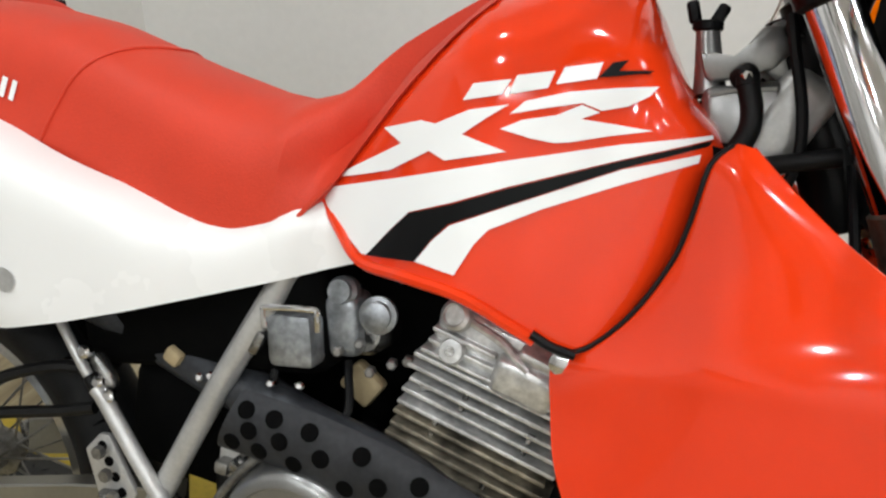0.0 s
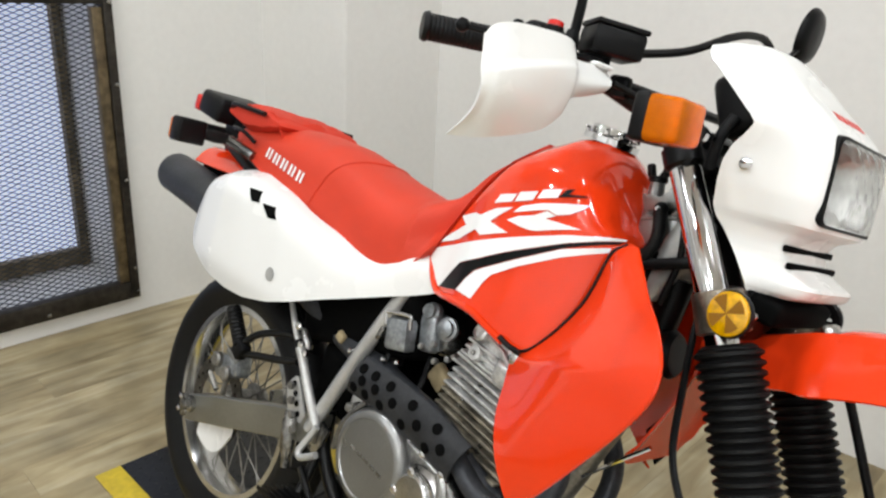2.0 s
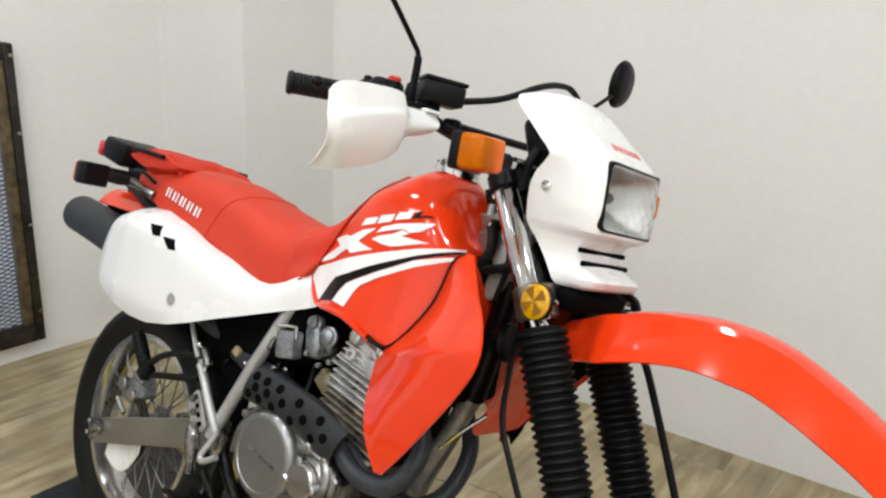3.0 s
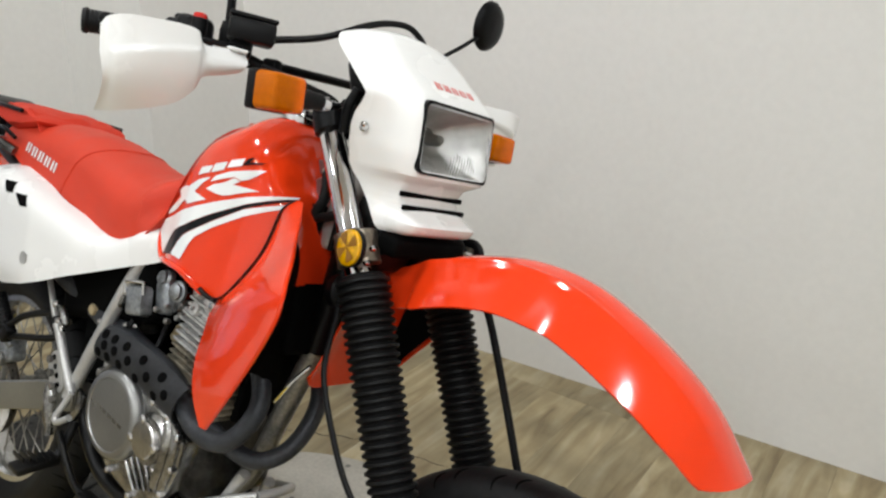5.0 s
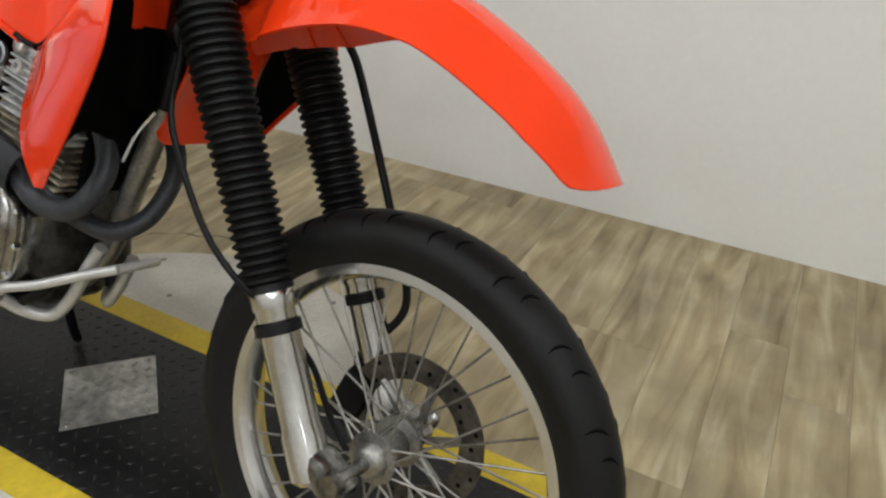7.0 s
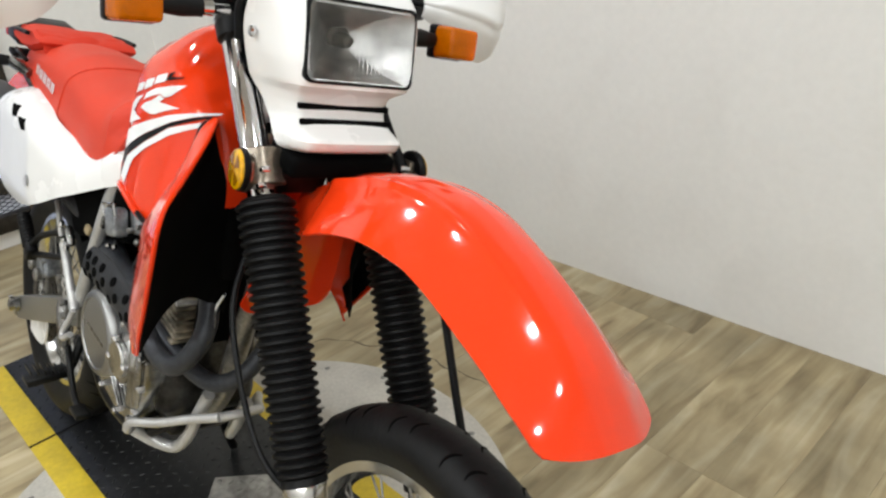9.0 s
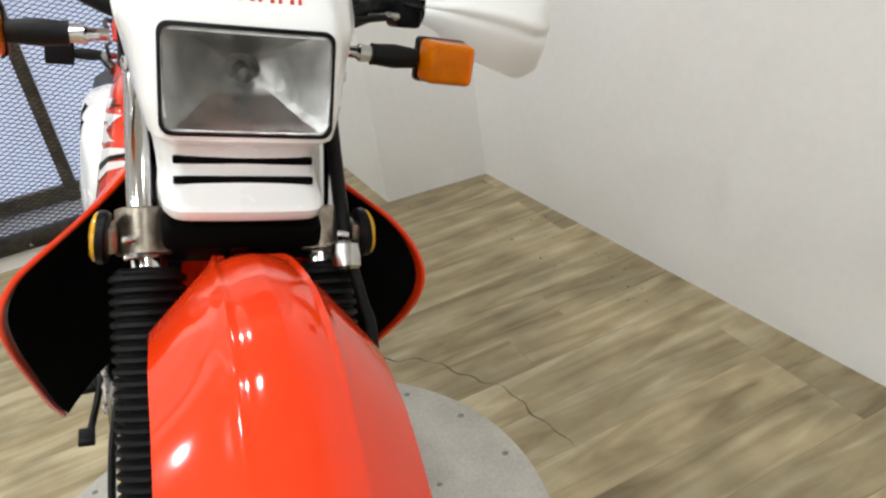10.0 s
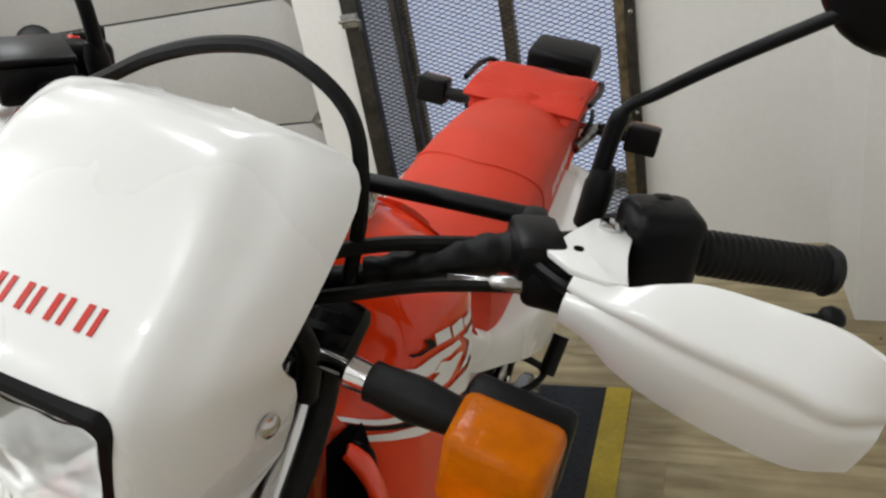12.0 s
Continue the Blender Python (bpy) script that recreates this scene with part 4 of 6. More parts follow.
# headlight cowl
COWL = [  # z, front x, half width at the front, half width at the rear edge, rear x, rear z
    (0.996, 0.418, 0.078, 0.086, 0.372, 0.996), (1.002, 0.438, 0.084, 0.090, 0.366, 1.002), (1.016, 0.444, 0.086, 0.091, 0.356, 1.016), (1.030, 0.416, 0.082, 0.090, 0.345, 1.030), (1.042, 0.401, 0.080, 0.091, 0.335, 1.042),
    (1.060, 0.397, 0.080, 0.094, 0.320, 1.060), (1.075, 0.405, 0.084, 0.100, 0.306, 1.075), (1.088, 0.430, 0.096, 0.106, 0.301, 1.088), (1.12, 0.431, 0.102, 0.114, 0.300, 1.12), (1.145, 0.429, 0.103, 0.119, 0.302, 1.145), (1.165, 0.427, 0.104, 0.123, 0.310, 1.165), (1.18, 0.425, 0.104, 0.126, 0.323, 1.18), (1.195, 0.422, 0.103, 0.129, 0.333, 1.195),
    (1.205, 0.416, 0.103, 0.131, 0.325, 1.205), (1.215, 0.407, 0.102, 0.132, 0.313, 1.215), (1.235, 0.382, 0.102, 0.133, 0.290, 1.235), (1.25, 0.361, 0.101, 0.133, 0.272, 1.25), (1.264, 0.345, 0.099, 0.132, 0.257, 1.262), (1.280, 0.328, 0.095, 0.129, 0.247, 1.272), (1.293, 0.313, 0.090, 0.124, 0.242, 1.280), (1.302, 0.300, 0.084, 0.116, 0.239, 1.286), (1.307, 0.284, 0.077, 0.104, 0.238, 1.289), (1.306, 0.266, 0.068, 0.086, 0.237, 1.291), (1.301, 0.250, 0.048, 0.058, 0.236, 1.293), (1.297, 0.240, 0.030, 0.034, 0.2355, 1.2935)]


def cowl():
    lower = [c for c in COWL if c[0] < 1.26]
    zs = [c[0] for c in lower]
    run = [0.0]
    for a, b in zip(COWL, COWL[1:]):
        run.append(run[-1] + math.hypot(b[0] - a[0], b[1] - a[1]))

    def f(u, v):
        z, xf, wf, wr, xr, zr = (float(np.interp(v * run[-1], run, [c[k] for c in COWL])) for k in range(6))
        s = abs(2 * u - 1)
        side = 1 if u > 0.5 else -1
        if s < 0.62:
            k = s / 0.62
            y, x = wf * k, xf - 0.004 * k ** 2 - 0.026 * k ** 14 * min(1.0, (xf - xr) / 0.06)
        else:
            k = (s - 0.62) / 0.38
            back = 0.030 * min(1.0, (xf - xr) / 0.06)
            y = wf + (wr - wf) * k ** 0.6
            x = xf - back + (xr - xf + back) * k
        return (x, side * y, z + (zr - z) * s ** 1.9)

    # the nose is open where the headlight sits
    bm = shell(f, 56, 84, 0.003)
    kill = [fc for fc in bm.faces if 1.099 < fc.calc_center_median().z < 1.198 and abs(fc.calc_center_median().y) < 0.084 and fc.calc_center_median().x > 0.40]
    bmesh.ops.delete(bm, geom=kill, context="FACES")
    c = steered("headlight_cowl", bm, WHITE, None, "white plastic headlight cowl")
    for z, x in ((1.0575, 0.3945), (1.0375, 0.4045)):
        steered("vent_slot", box((0.008, 0.15, 0.0085), (x, 0, z), bevel=0.002), LINER, c, "black vent slot")
    for s in (1, -1):
        steered("screw", lathe([(0, 0.008), (0.003, 0.008), (0.005, 0.004)], (0.333, -s * 0.1185, 1.145), (0.2, -s, 0), 12), CHROME, c)
    front = lambda yy, z: float(np.interp(z, zs, [r[1] for r in lower])) - 0.004 * (yy / 0.102) ** 2 + 0.0012  # noqa: E731
    for k in range(5):
        for y, wide in ((-0.038 + 0.0205 * k, 0.0040), (-0.0295 + 0.0205 * k, 0.0034)):
            bm = shell(lambda u, v: (front(y + wide * u, 1.2265 + 0.0098 * v), y + wide * u + 0.001 * v, 1.2265 + 0.0098 * v), 2, 3, 0.0006)
            steered("emblem_bar", bm, DECALR, c, "red emblem bar")
    # headlight
    hx = 0.4292
    h = bmesh.new()
    def rounded(w, h, r):
        return [(sy * (w - r) + r * math.cos(a), 1.1485 + sz * (h - r) + r * math.sin(a)) for sy, sz, q in ((1, 1, 0), (-1, 1, 1), (-1, -1, 2), (1, -1, 3)) for a in [math.pi / 2 * (q + k / 5) for k in range(6)]]

    ring_o, ring_i = rounded(0.0885, 0.0555, 0.012), rounded(0.0845, 0.0515, 0.011)
    slope = lambda z: hx - 0.08 * (z - 1.1485)  # noqa: E731
    bend = lambda y: -0.0055 * (abs(y) / 0.0885) ** 5  # noqa: E731
    ring_loft([[Vector((slope(z) + bend(y) + dx, y, z)) for y, z in r] for r, dx in ((ring_o, -0.008), (ring_o, 0.0), (ring_i, 0.001), (ring_i, -0.004))], h, caps=False)
    hl = steered("headlight", h, BLACK, None, "rectangular glass headlight")
    # a paraboloid cut off by flat walls above and below
    depth = lambda y, z: 0.072 * (1 - (y * y + (z - 1.1485) ** 2) / 0.0078)  # noqa: E731
    b = bmesh.new()
    rows = [[Vector((slope(z) + bend(y) - 0.003, y, z)) for y, z in ring_i]]
    for k in range(4):
        rows.append([Vector((slope(z) - 0.006 - max(0.0, depth(y, z)) * (k + 1) / 4, y * 0.985, 1.1485 + (z - 1.1485) * 0.985)) for y, z in ring_i])
    for k in range(10):
        q = 0.985 * (1 - (k + 1) / 10.5)
        rows.append([Vector((slope(z) - 0.006 - max(0.0, depth(y * q, 1.1485 + (z - 1.1485) * q)), y * q, 1.1485 + (z - 1.1485) * q)) for y, z in ring_i])
    ring_loft(rows, b, caps=False)
    b.faces.new([b.verts.new(v) for v in rows[-1]])
    steered("reflector_bowl", b, MIRRORED, hl, "silvered reflector bowl")
    steered("bulb_socket", lathe([(0, 0.02), (0.004, 0.02), (0.006, 0.016)], (hx - 0.078, 0, 1.1485), (1, 0, 0), 18), GRIME, hl)
    steered("bulb", lathe([(0, 0.011), (0.02, 0.011), (0.03, 0.008), (0.034, 0.0)], (hx - 0.074, 0, 1.1485), (1, 0, 0), 14), GRIME, hl, "dark-tipped bulb")

    def g(u, v):
        y, z = (2 * u - 1) * 0.0838, 1.1485 + (2 * v - 1) * 0.0508
        ribs = 0.00055 * math.sin(150 * u) * math.exp(-((v - 0.2) / 0.16) ** 2 - ((u - 0.5) / 0.22) ** 4) + 0.0007 * math.sin(34 * u) * math.sin(21 * v + 3 * u)
        return (slope(z) + bend(y) + 0.001 + 0.006 * (1 - (2 * u - 1) ** 4) * (1 - (2 * v - 1) ** 4) + ribs, y, z)

    ls = steered("lens", shell(g, 150, 40, 0.0025), GLASS, hl, "fluted clear glass lens")
    ls.visible_shadow = False


cowl()


def indicator(at, out, face, label, parent_turn, deep=0.046):
    """A square lens on a rubber stalk. out: along the stalk; face: the way the lens looks."""
    fix = steered if parent_turn else part
    o, d, n = Vector(at), Vector(out).normalized(), Vector(face).normalized()
    up = n.cross(d).normalized()
    rot = Matrix((d, up, n)).transposed().to_4x4()
    m = Matrix.Translation(o) @ rot
    bm = box((0.066, 0.056, 0.068 - deep), (0, 0, 0.011 - deep / 2), bevel=0.006, seg=3)
    bmesh.ops.transform(bm, matrix=m, verts=bm.verts)
    i = fix("indicator", bm, BLACK, BIKE, label)
    bm = box((0.0645, 0.0548, deep), (0, 0, 0.039 - deep / 2), bevel=0.008, seg=3)
    for v in bm.verts:
        k = 1 - 0.10 * min(1.0, max(0.0, (v.co.z - 0.039 + deep) / deep))
        v.co.x, v.co.y = v.co.x * k, v.co.y * k
    bmesh.ops.transform(bm, matrix=m, verts=bm.verts)
    lens = fix("lens", bm, ORANGE, i, "ribbed amber lens")
    lens.visible_shadow = False
    bm = box((0.056, 0.047, 0.004), (0, 0, 0.0415 - deep), bevel=0.001)
    bmesh.ops.transform(bm, matrix=m, verts=bm.verts)
    fix("reflector", bm, DECALW, lens)
    a = o - d * 0.033 - n * 0.006
    fix("stalk", lathe([(0, 0.012), (0.03, 0.015), (0.055, 0.013), (0.06, 0.0135)], a, -d, 18), RUBBER, i, "rubber stalk")
    fix("stalk_end", lathe([(0.058, 0.010), (0.075, 0.011), (0.08, 0.007), (0.10, 0.007)], a, -d, 14), CHROME, i)
    return i


for s in (1, -1):
    indicator((0.296, -s * (0.268 if s > 0 else 0.257), 1.163), (0.03, -s, -0.03), (1, 0, 0.05), "amber front turn signal on a black rubber stalk", True)


# ---- handlebar and controls ----
BAR = [(0.038, -0.425, 1.209), (0.085, -0.33, 1.216), (0.13, -0.24, 1.216), (0.185, -0.14, 1.185), (0.205, -0.07, 1.165), (0.21, 0, 1.16)]


def angular_guard(s):
    """A guard: a narrow root, a flat upper face and a flat front face that meet in a ridge. s: 1 on the right, -1 on the left."""
    if s < 0:
        top = curve_points([(0.190, 0.262, 1.240), (0.203, 0.290, 1.231), (0.203, 0.312, 1.240), (0.201, 0.335, 1.247), (0.205, 0.371, 1.250), (0.213, 0.408, 1.252), (0.224, 0.438, 1.246)], 6)
        ridge = curve_points([(0.207, 0.258, 1.222), (0.215, 0.281, 1.222), (0.221, 0.303, 1.223), (0.226, 0.332, 1.221), (0.229, 0.385, 1.215), (0.228, 0.420, 1.207), (0.213, 0.447, 1.205)], 6)
        low = curve_points([(0.207, 0.255, 1.199), (0.207, 0.277, 1.190), (0.206, 0.298, 1.173), (0.203, 0.334, 1.156), (0.196, 0.383, 1.140), (0.187, 0.420, 1.131), (0.192, 0.446, 1.146)], 6)
    else:
        top = curve_points([(0.181, -0.248, 1.217), (0.192, -0.290, 1.211), (0.196, -0.324, 1.209), (0.200, -0.338, 1.224), (0.205, -0.365, 1.226), (0.207, -0.40, 1.223), (0.204, -0.440, 1.218), (0.196, -0.462, 1.210), (0.190, -0.469, 1.197)], 6)
        ridge = curve_points([(0.199, -0.250, 1.201), (0.205, -0.290, 1.194), (0.207, -0.323, 1.194), (0.210, -0.337, 1.203), (0.215, -0.366, 1.200), (0.217, -0.40, 1.192), (0.212, -0.437, 1.181), (0.203, -0.459, 1.172), (0.195, -0.467, 1.163)], 6)
        low = curve_points([(0.196, -0.260, 1.182), (0.197, -0.290, 1.172), (0.203, -0.322, 1.163), (0.204, -0.332, 1.146), (0.200, -0.356, 1.121), (0.190, -0.386, 1.106), (0.176, -0.416, 1.095), (0.155, -0.428, 1.089), (0.130, -0.433, 1.086)], 6)

    def face(i, v):
        v = min(1, max(0, v))
        if v < 0.42:
            return top[i].lerp(ridge[i], v / 0.42)
        k = (v - 0.42) / 0.58
        w = i / (len(top) - 1)
        if s > 0:
            # a raised panel stands proud of the upper and outer border
            raised = 0.0045 * min(1, max(0, (k - 0.02) / 0.07)) * min(1, max(0, (0.90 - w) / 0.04)) * min(1, max(0, (w - 0.36) / 0.04))
            return ridge[i].lerp(low[i], k) + Vector(((0.006 + 0.022 * w ** 4) * math.sin(math.pi * k) + raised, -0.006 * w ** 4 * math.sin(math.pi * k), 0))
        return ridge[i].lerp(low[i], k) + Vector((0.003 * math.sin(math.pi * k) - 0.005 * math.exp(-((k - 0.12) / 0.1) ** 2), 0, 0))

    def f(u, v):
        i = round(u * (len(top) - 1))
        soft = 0.035 if s < 0 else 0.012
        p = (face(i, v - soft) + face(i, v) + face(i, v + soft)) / 3 if 0.04 < v < 0.96 else face(i, v)
        return (p.x, p.y, p.z)

    bm = shell(f, len(top) - 1, 44, 0.003)
    hg = steered("hand_guard", bm, WHITE, None, "white plastic hand guard with flat faces")
    if s > 0:
        steered("guard_arm", box((0.062, 0.030, 0.006), (0.166, -0.262, 1.2145), (0, 0, -8), 0.003, seg=3), WHITE, hg)
        steered("guard_bolt", lathe([(0, 0.008), (0.004, 0.008), (0.006, 0.005)], (0.150, -0.262, 1.217), (0, 0, 1), 12), CHROME, hg)
        return
    plate = bmesh.new()
    outline = [(0.189, 0.235), (0.204, 0.256), (0.207, 0.280), (0.203, 0.293), (0.170, 0.284), (0.140, 0.283), (0.124, 0.276), (0.120, 0.265), (0.127, 0.253), (0.158, 0.243)]
    ring_loft([[Vector((x, y, z)) for x, y in outline] for z in (1.2295, 1.2345)], plate)
    bmesh.ops.bevel(plate, geom=plate.edges[:], offset=0.0012, segments=2, affect="EDGES", profile=0.5)
    steered("guard_arm", plate, WHITE, hg)
    steered("guard_bolt", lathe([(0, 0.0085), (0.003, 0.0085), (0.005, 0.005)], (0.135, 0.266, 1.2345), (0, 0, 1), 14), CHROME, hg)
    steered("guard_hole", lathe([(0, 0.0035), (0.0006, 0.0035)], (0.177, 0.254, 1.2345), (0, 0, 1), 12), LINER, hg)


def controls():
    full = BAR + [(x, -y, z) for x, y, z in BAR[-2:0:-1]] + [(0.046, 0.408, 1.21)]
    twist = ST @ Matrix.Translation((0.21, 0, 0)) @ Matrix.Rotation(radians(-2.8), 4, "Z") @ Matrix.Translation((-0.21, 0, 0))

    def barred(name, bm, mat, parent=None, label=""):
        return part(name, bm, mat, parent or BIKE, label, True, twist)

    bar = barred("handlebar", tube(full, 0.0112, 12), BLACK, None, "black tubular handlebar")
    brace = steered("cross_brace", tube([(0.130, 0.215, 1.2235), (0.138, 0.10, 1.220), (0.146, 0.0, 1.216), (0.155, -0.13, 1.211), (0.158, -0.175, 1.209)], 0.0078, 12), BLACK, bar, "straight black cross brace of the handlebar")
    for at in ((0.138, 0.212, 1.217), (0.160, -0.178, 1.205)):
        steered("brace_clamp", box((0.030, 0.020, 0.030), at, (0, 0, 12), 0.006), BLACK, brace)
    barred("bar_clamp", box((0.046, 0.11, 0.04), (0.214, 0, 1.163), (0, 20, 0), 0.008), BLACK, bar)
    for s in (1, -1):
        d = Vector((0.052, 0.10 * s, 0.009)).normalized()
        a = Vector((0.038, -(0.425 if s > 0 else 0.412) * s, 1.209))
        prof = [(0, 0.0), (0, 0.017), (0.006, 0.0195)]
        for k in range(20):
            prof += [(0.01 + 0.0055 * k, 0.0165), (0.0125 + 0.0055 * k, 0.0175)]
        prof += [(0.122, 0.019), (0.128, 0.019), (0.129, 0.012)]
        barred("grip", lathe(prof, a, d, 20), RUBBER, bar, "ribbed black rubber grip")
        c = a + d * (0.155 if s > 0 else 0.136)
        sw = barred("switch_housing", box((0.05, 0.055, 0.062), c + Vector((0.0, 0, 0.002)), (0, 0, -32 * s), 0.012, seg=3), BLACK, bar, "black switch housing")
        barred("switch", box((0.012, 0.014, 0.008), c + Vector((-0.012, 0.004 * s, 0.03)), (0, 0, -32 * s), 0.003), REDLENS if s > 0 else BLACK, sw)
        barred("switch", box((0.016, 0.02, 0.008), c + Vector((0.008, 0.008 * s, 0.029)), (0, 0, -32 * s), 0.003), BLACK, sw)
        pv = a + d * 0.215
        br = barred("lever_bracket", box((0.05, 0.035, 0.03), pv + Vector((0.022, 0, -0.004)), (0, 0, -32 * s), 0.007), BLACK, bar)
        barred("lever", tube([pv + Vector((0.04, 0, -0.004)), pv + Vector((0.055, -0.05 * s, -0.008)), pv + Vector((0.025, -0.12 * s, -0.012)), pv + Vector((-0.02, -0.19 * s, -0.012))], lambda t: 0.0052 - 0.0015 * t, 8), BLACK, br, "black control lever")
        tip_l = pv + Vector((-0.02, -0.19 * s, -0.012))
        barred("lever_ball", lathe([(-0.009, 0.0), (-0.0075, 0.005), (-0.003, 0.0085), (0.003, 0.0085), (0.0075, 0.005), (0.009, 0.0)], tip_l, (0.2, 1, 0), 14), BLACK, br)
        if s > 0:
            res = barred("brake_reservoir", box((0.062, 0.07, 0.034), pv + Vector((0.045, 0.0, 0.022)), (0, 0, -30), 0.006), BLACK, bar, "black brake fluid reservoir")
            stop = steered("stop_button", lathe([(-0.02, 0.012), (0.004, 0.012), (0.005, 0.010)], (0.124, -0.294, 1.246), (0, 0, 1), 18), BLACK, sw)
            steered("button_cap", lathe([(0.004, 0.0105), (0.010, 0.0105), (0.012, 0.008), (0.0125, 0.0)], (0.124, -0.294, 1.246), (0, 0, 1), 18), REDLENS, stop, "red stop button")
            steered("throttle_housing", box((0.05, 0.05, 0.04), (0.066, -0.288, 1.226), (0, 0, -30), 0.010, seg=3), BLACK, sw)
            for k in (0, 1):
                steered("housing_lug", lathe([(0, 0.008), (0.012, 0.008), (0.015, 0.005)], (0.05 + 0.028 * k, -0.284 + 0.006 * k, 1.242), (0, 0, 1), 12), BLACK, sw)
            barred("lid", box((0.064, 0.072, 0.007), pv + Vector((0.045, 0.0, 0.042)), (0, 0, -30), 0.003), BLACK, res)
        else:
            steered("clutch_perch", box((0.05, 0.038, 0.038), (0.170, 0.240, 1.206), (0, -6, 6), 0.008, seg=3), BLACK, bar, "black clutch lever perch with a rubber cover")
            steered("cable_adjuster", lathe([(0, 0.006), (0.02, 0.006), (0.022, 0.0045), (0.05, 0.0045)], (0.192, 0.224, 1.204), (0.35, -1, -0.05), 12), ALLOY, bar)
        # mirror
        base = Vector((0.095, -0.243 * s, 1.222)) if s < 0 else Vector((0.10, -0.228, 1.222))
        tip = Vector((0.115, -0.40, 1.415)) if s > 0 else Vector((0.122, 0.362, 1.396))
        st = steered("mirror_stem", tube([base, base + Vector((0.003, -0.003 * s, 0.05)), base + Vector((0.006, -0.010 * s, 0.085)), base + Vector((0.008, -0.03 * s, 0.103)), tip - Vector((0.0, -0.05 * s, 0.028 if s > 0 else 0.036)), tip], lambda t: 0.007 if t < 0.4 else 0.0045, 10), BLACK, None, "black mirror stem")
        steered("boot", lathe([(0, 0.011), (0.035, 0.0115), (0.05, 0.008)], base - Vector((0, 0, 0.01)), (0.05, -0.1 * s, 1), 14), RUBBER, st)
        hd = steered("mirror_head", lathe([(0, 0.0), (0.001, 0.03), (0.006, 0.046), (0.014, 0.053), (0.019, 0.054), (0.019, 0.05)], tip + Vector((0.012, -0.035 * s, 0.03)), (-1, 0.1 * s, 0.1), 32), BLACK, st, "round black mirror head")
        steered("mirror_glass", lathe([(0.0165, 0.05), (0.017, 0.05)], tip + Vector((0.012, -0.035 * s, 0.03)), (-1, 0.1 * s, 0.1), 32), CHROME, hd)
        angular_guard(s)
    steered("instrument_panel", box((0.062, 0.214, 0.085), (0.288, 0, 1.220), (0, -25, 0), 0.015, seg=3), BLACK, None, "black instrument cluster")
    steered("cowl_stay", box((0.05, 0.19, 0.12), (0.322, 0, 1.155), bevel=0.01), LINER, None, "black headlight stay")
    steered("headlight_bracket", box((0.045, 0.175, 0.034), (0.395, 0, 0.977), (0, 12, 0), 0.01, seg=3), LINER, None, "black headlight bracket under the cowl")
    for s in (1, -1):
        steered("cowl_bracket", tube([(0.285, -s * 0.115, 1.13), (0.29, -s * 0.12, 1.17), (0.30, -s * 0.115, 1.2)], 0.008), BLACK)
    # cables
    for pts, r in (
        ([(0.215, 0.105, 1.18), (0.222, 0.116, 1.25), (0.22, 0.105, 1.305), (0.22, 0.06, 1.333), (0.22, 0.01, 1.331), (0.22, -0.05, 1.311), (0.21, -0.13, 1.27), (0.18, -0.22, 1.24)], 0.0056),
        ([(0.165, -0.2, 1.205), (0.20, -0.13, 1.19), (0.225, -0.08, 1.17), (0.22, -0.03, 1.10), (0.18, -0.03, 1.03)], 0.0045),
        ([(0.165, 0.2, 1.215), (0.22, 0.12, 1.215), (0.25, 0.07, 1.19), (0.24, 0.03, 1.1), (0.18, 0.03, 1.02)], 0.0055),
        ([(0.185, 0.242, 1.205), (0.215, 0.17, 1.198), (0.245, 0.12, 1.19), (0.27, 0.05, 1.17)], 0.005),
    ):
        steered("control_cable", tube(pts, r, 8), RUBBER)
    steered("lever_sleeve", tube([(0.160, 0.225, 1.214), (0.176, 0.195, 1.211), (0.198, 0.155, 1.200), (0.214, 0.118, 1.190)], lambda t: 0.0165 - 0.006 * t + 0.0012 * math.sin(40 * t), 12), RUBBER, None, "ribbed black rubber lever sleeve")
    steered("hose_sleeve", tube([(0.258, 0.118, 1.15), (0.275, 0.118, 1.10), (0.325, 0.119, 1.035), (0.40, 0.119, 0.96)], 0.0092, 12), RUBBER, None, "thick black hose sleeve")
    steered("brake_hose", tube([(0.34, 0.119, 1.02), (0.40, 0.12, 0.96), (0.44, 0.135, 0.90), (0.47, 0.145, 0.85), (0.575, 0.14, 0.66), (0.64, 0.135, 0.53), (0.63, 0.10, 0.47), (0.60, 0.088, 0.42), (0.62, 0.085, 0.39)], 0.0068, 10), RUBBER, None, "black front brake hose")
    steered("hose_clip", lathe([(0, 0.014), (0.004, 0.018), (0.03, 0.018), (0.034, 0.014)], (0.405, 0.118, 0.962), FDIR, 16), BRUSHED)
    steered("speedometer_cable", tube([(0.30, -0.05, 1.0), (0.32, -0.085, 0.92), (0.34, -0.105, 0.84), (0.368, -0.135, 0.77), (0.41, -0.148, 0.714), (0.47, -0.15, 0.636), (0.53, -0.146, 0.588), (0.575, -0.115, 0.545), (0.62, -0.065, 0.47), (0.66, -0.055, 0.40), (0.70, -0.055, 0.36)], 0.0048, 8), RUBBER, None, "black speedometer cable")
    part("head_casting", box((0.05, 0.05, 0.05), (0.222, 0, 1.085), (0, 28, 0), 0.01), COVER, BIKE, "alloy steering head casting")


controls()


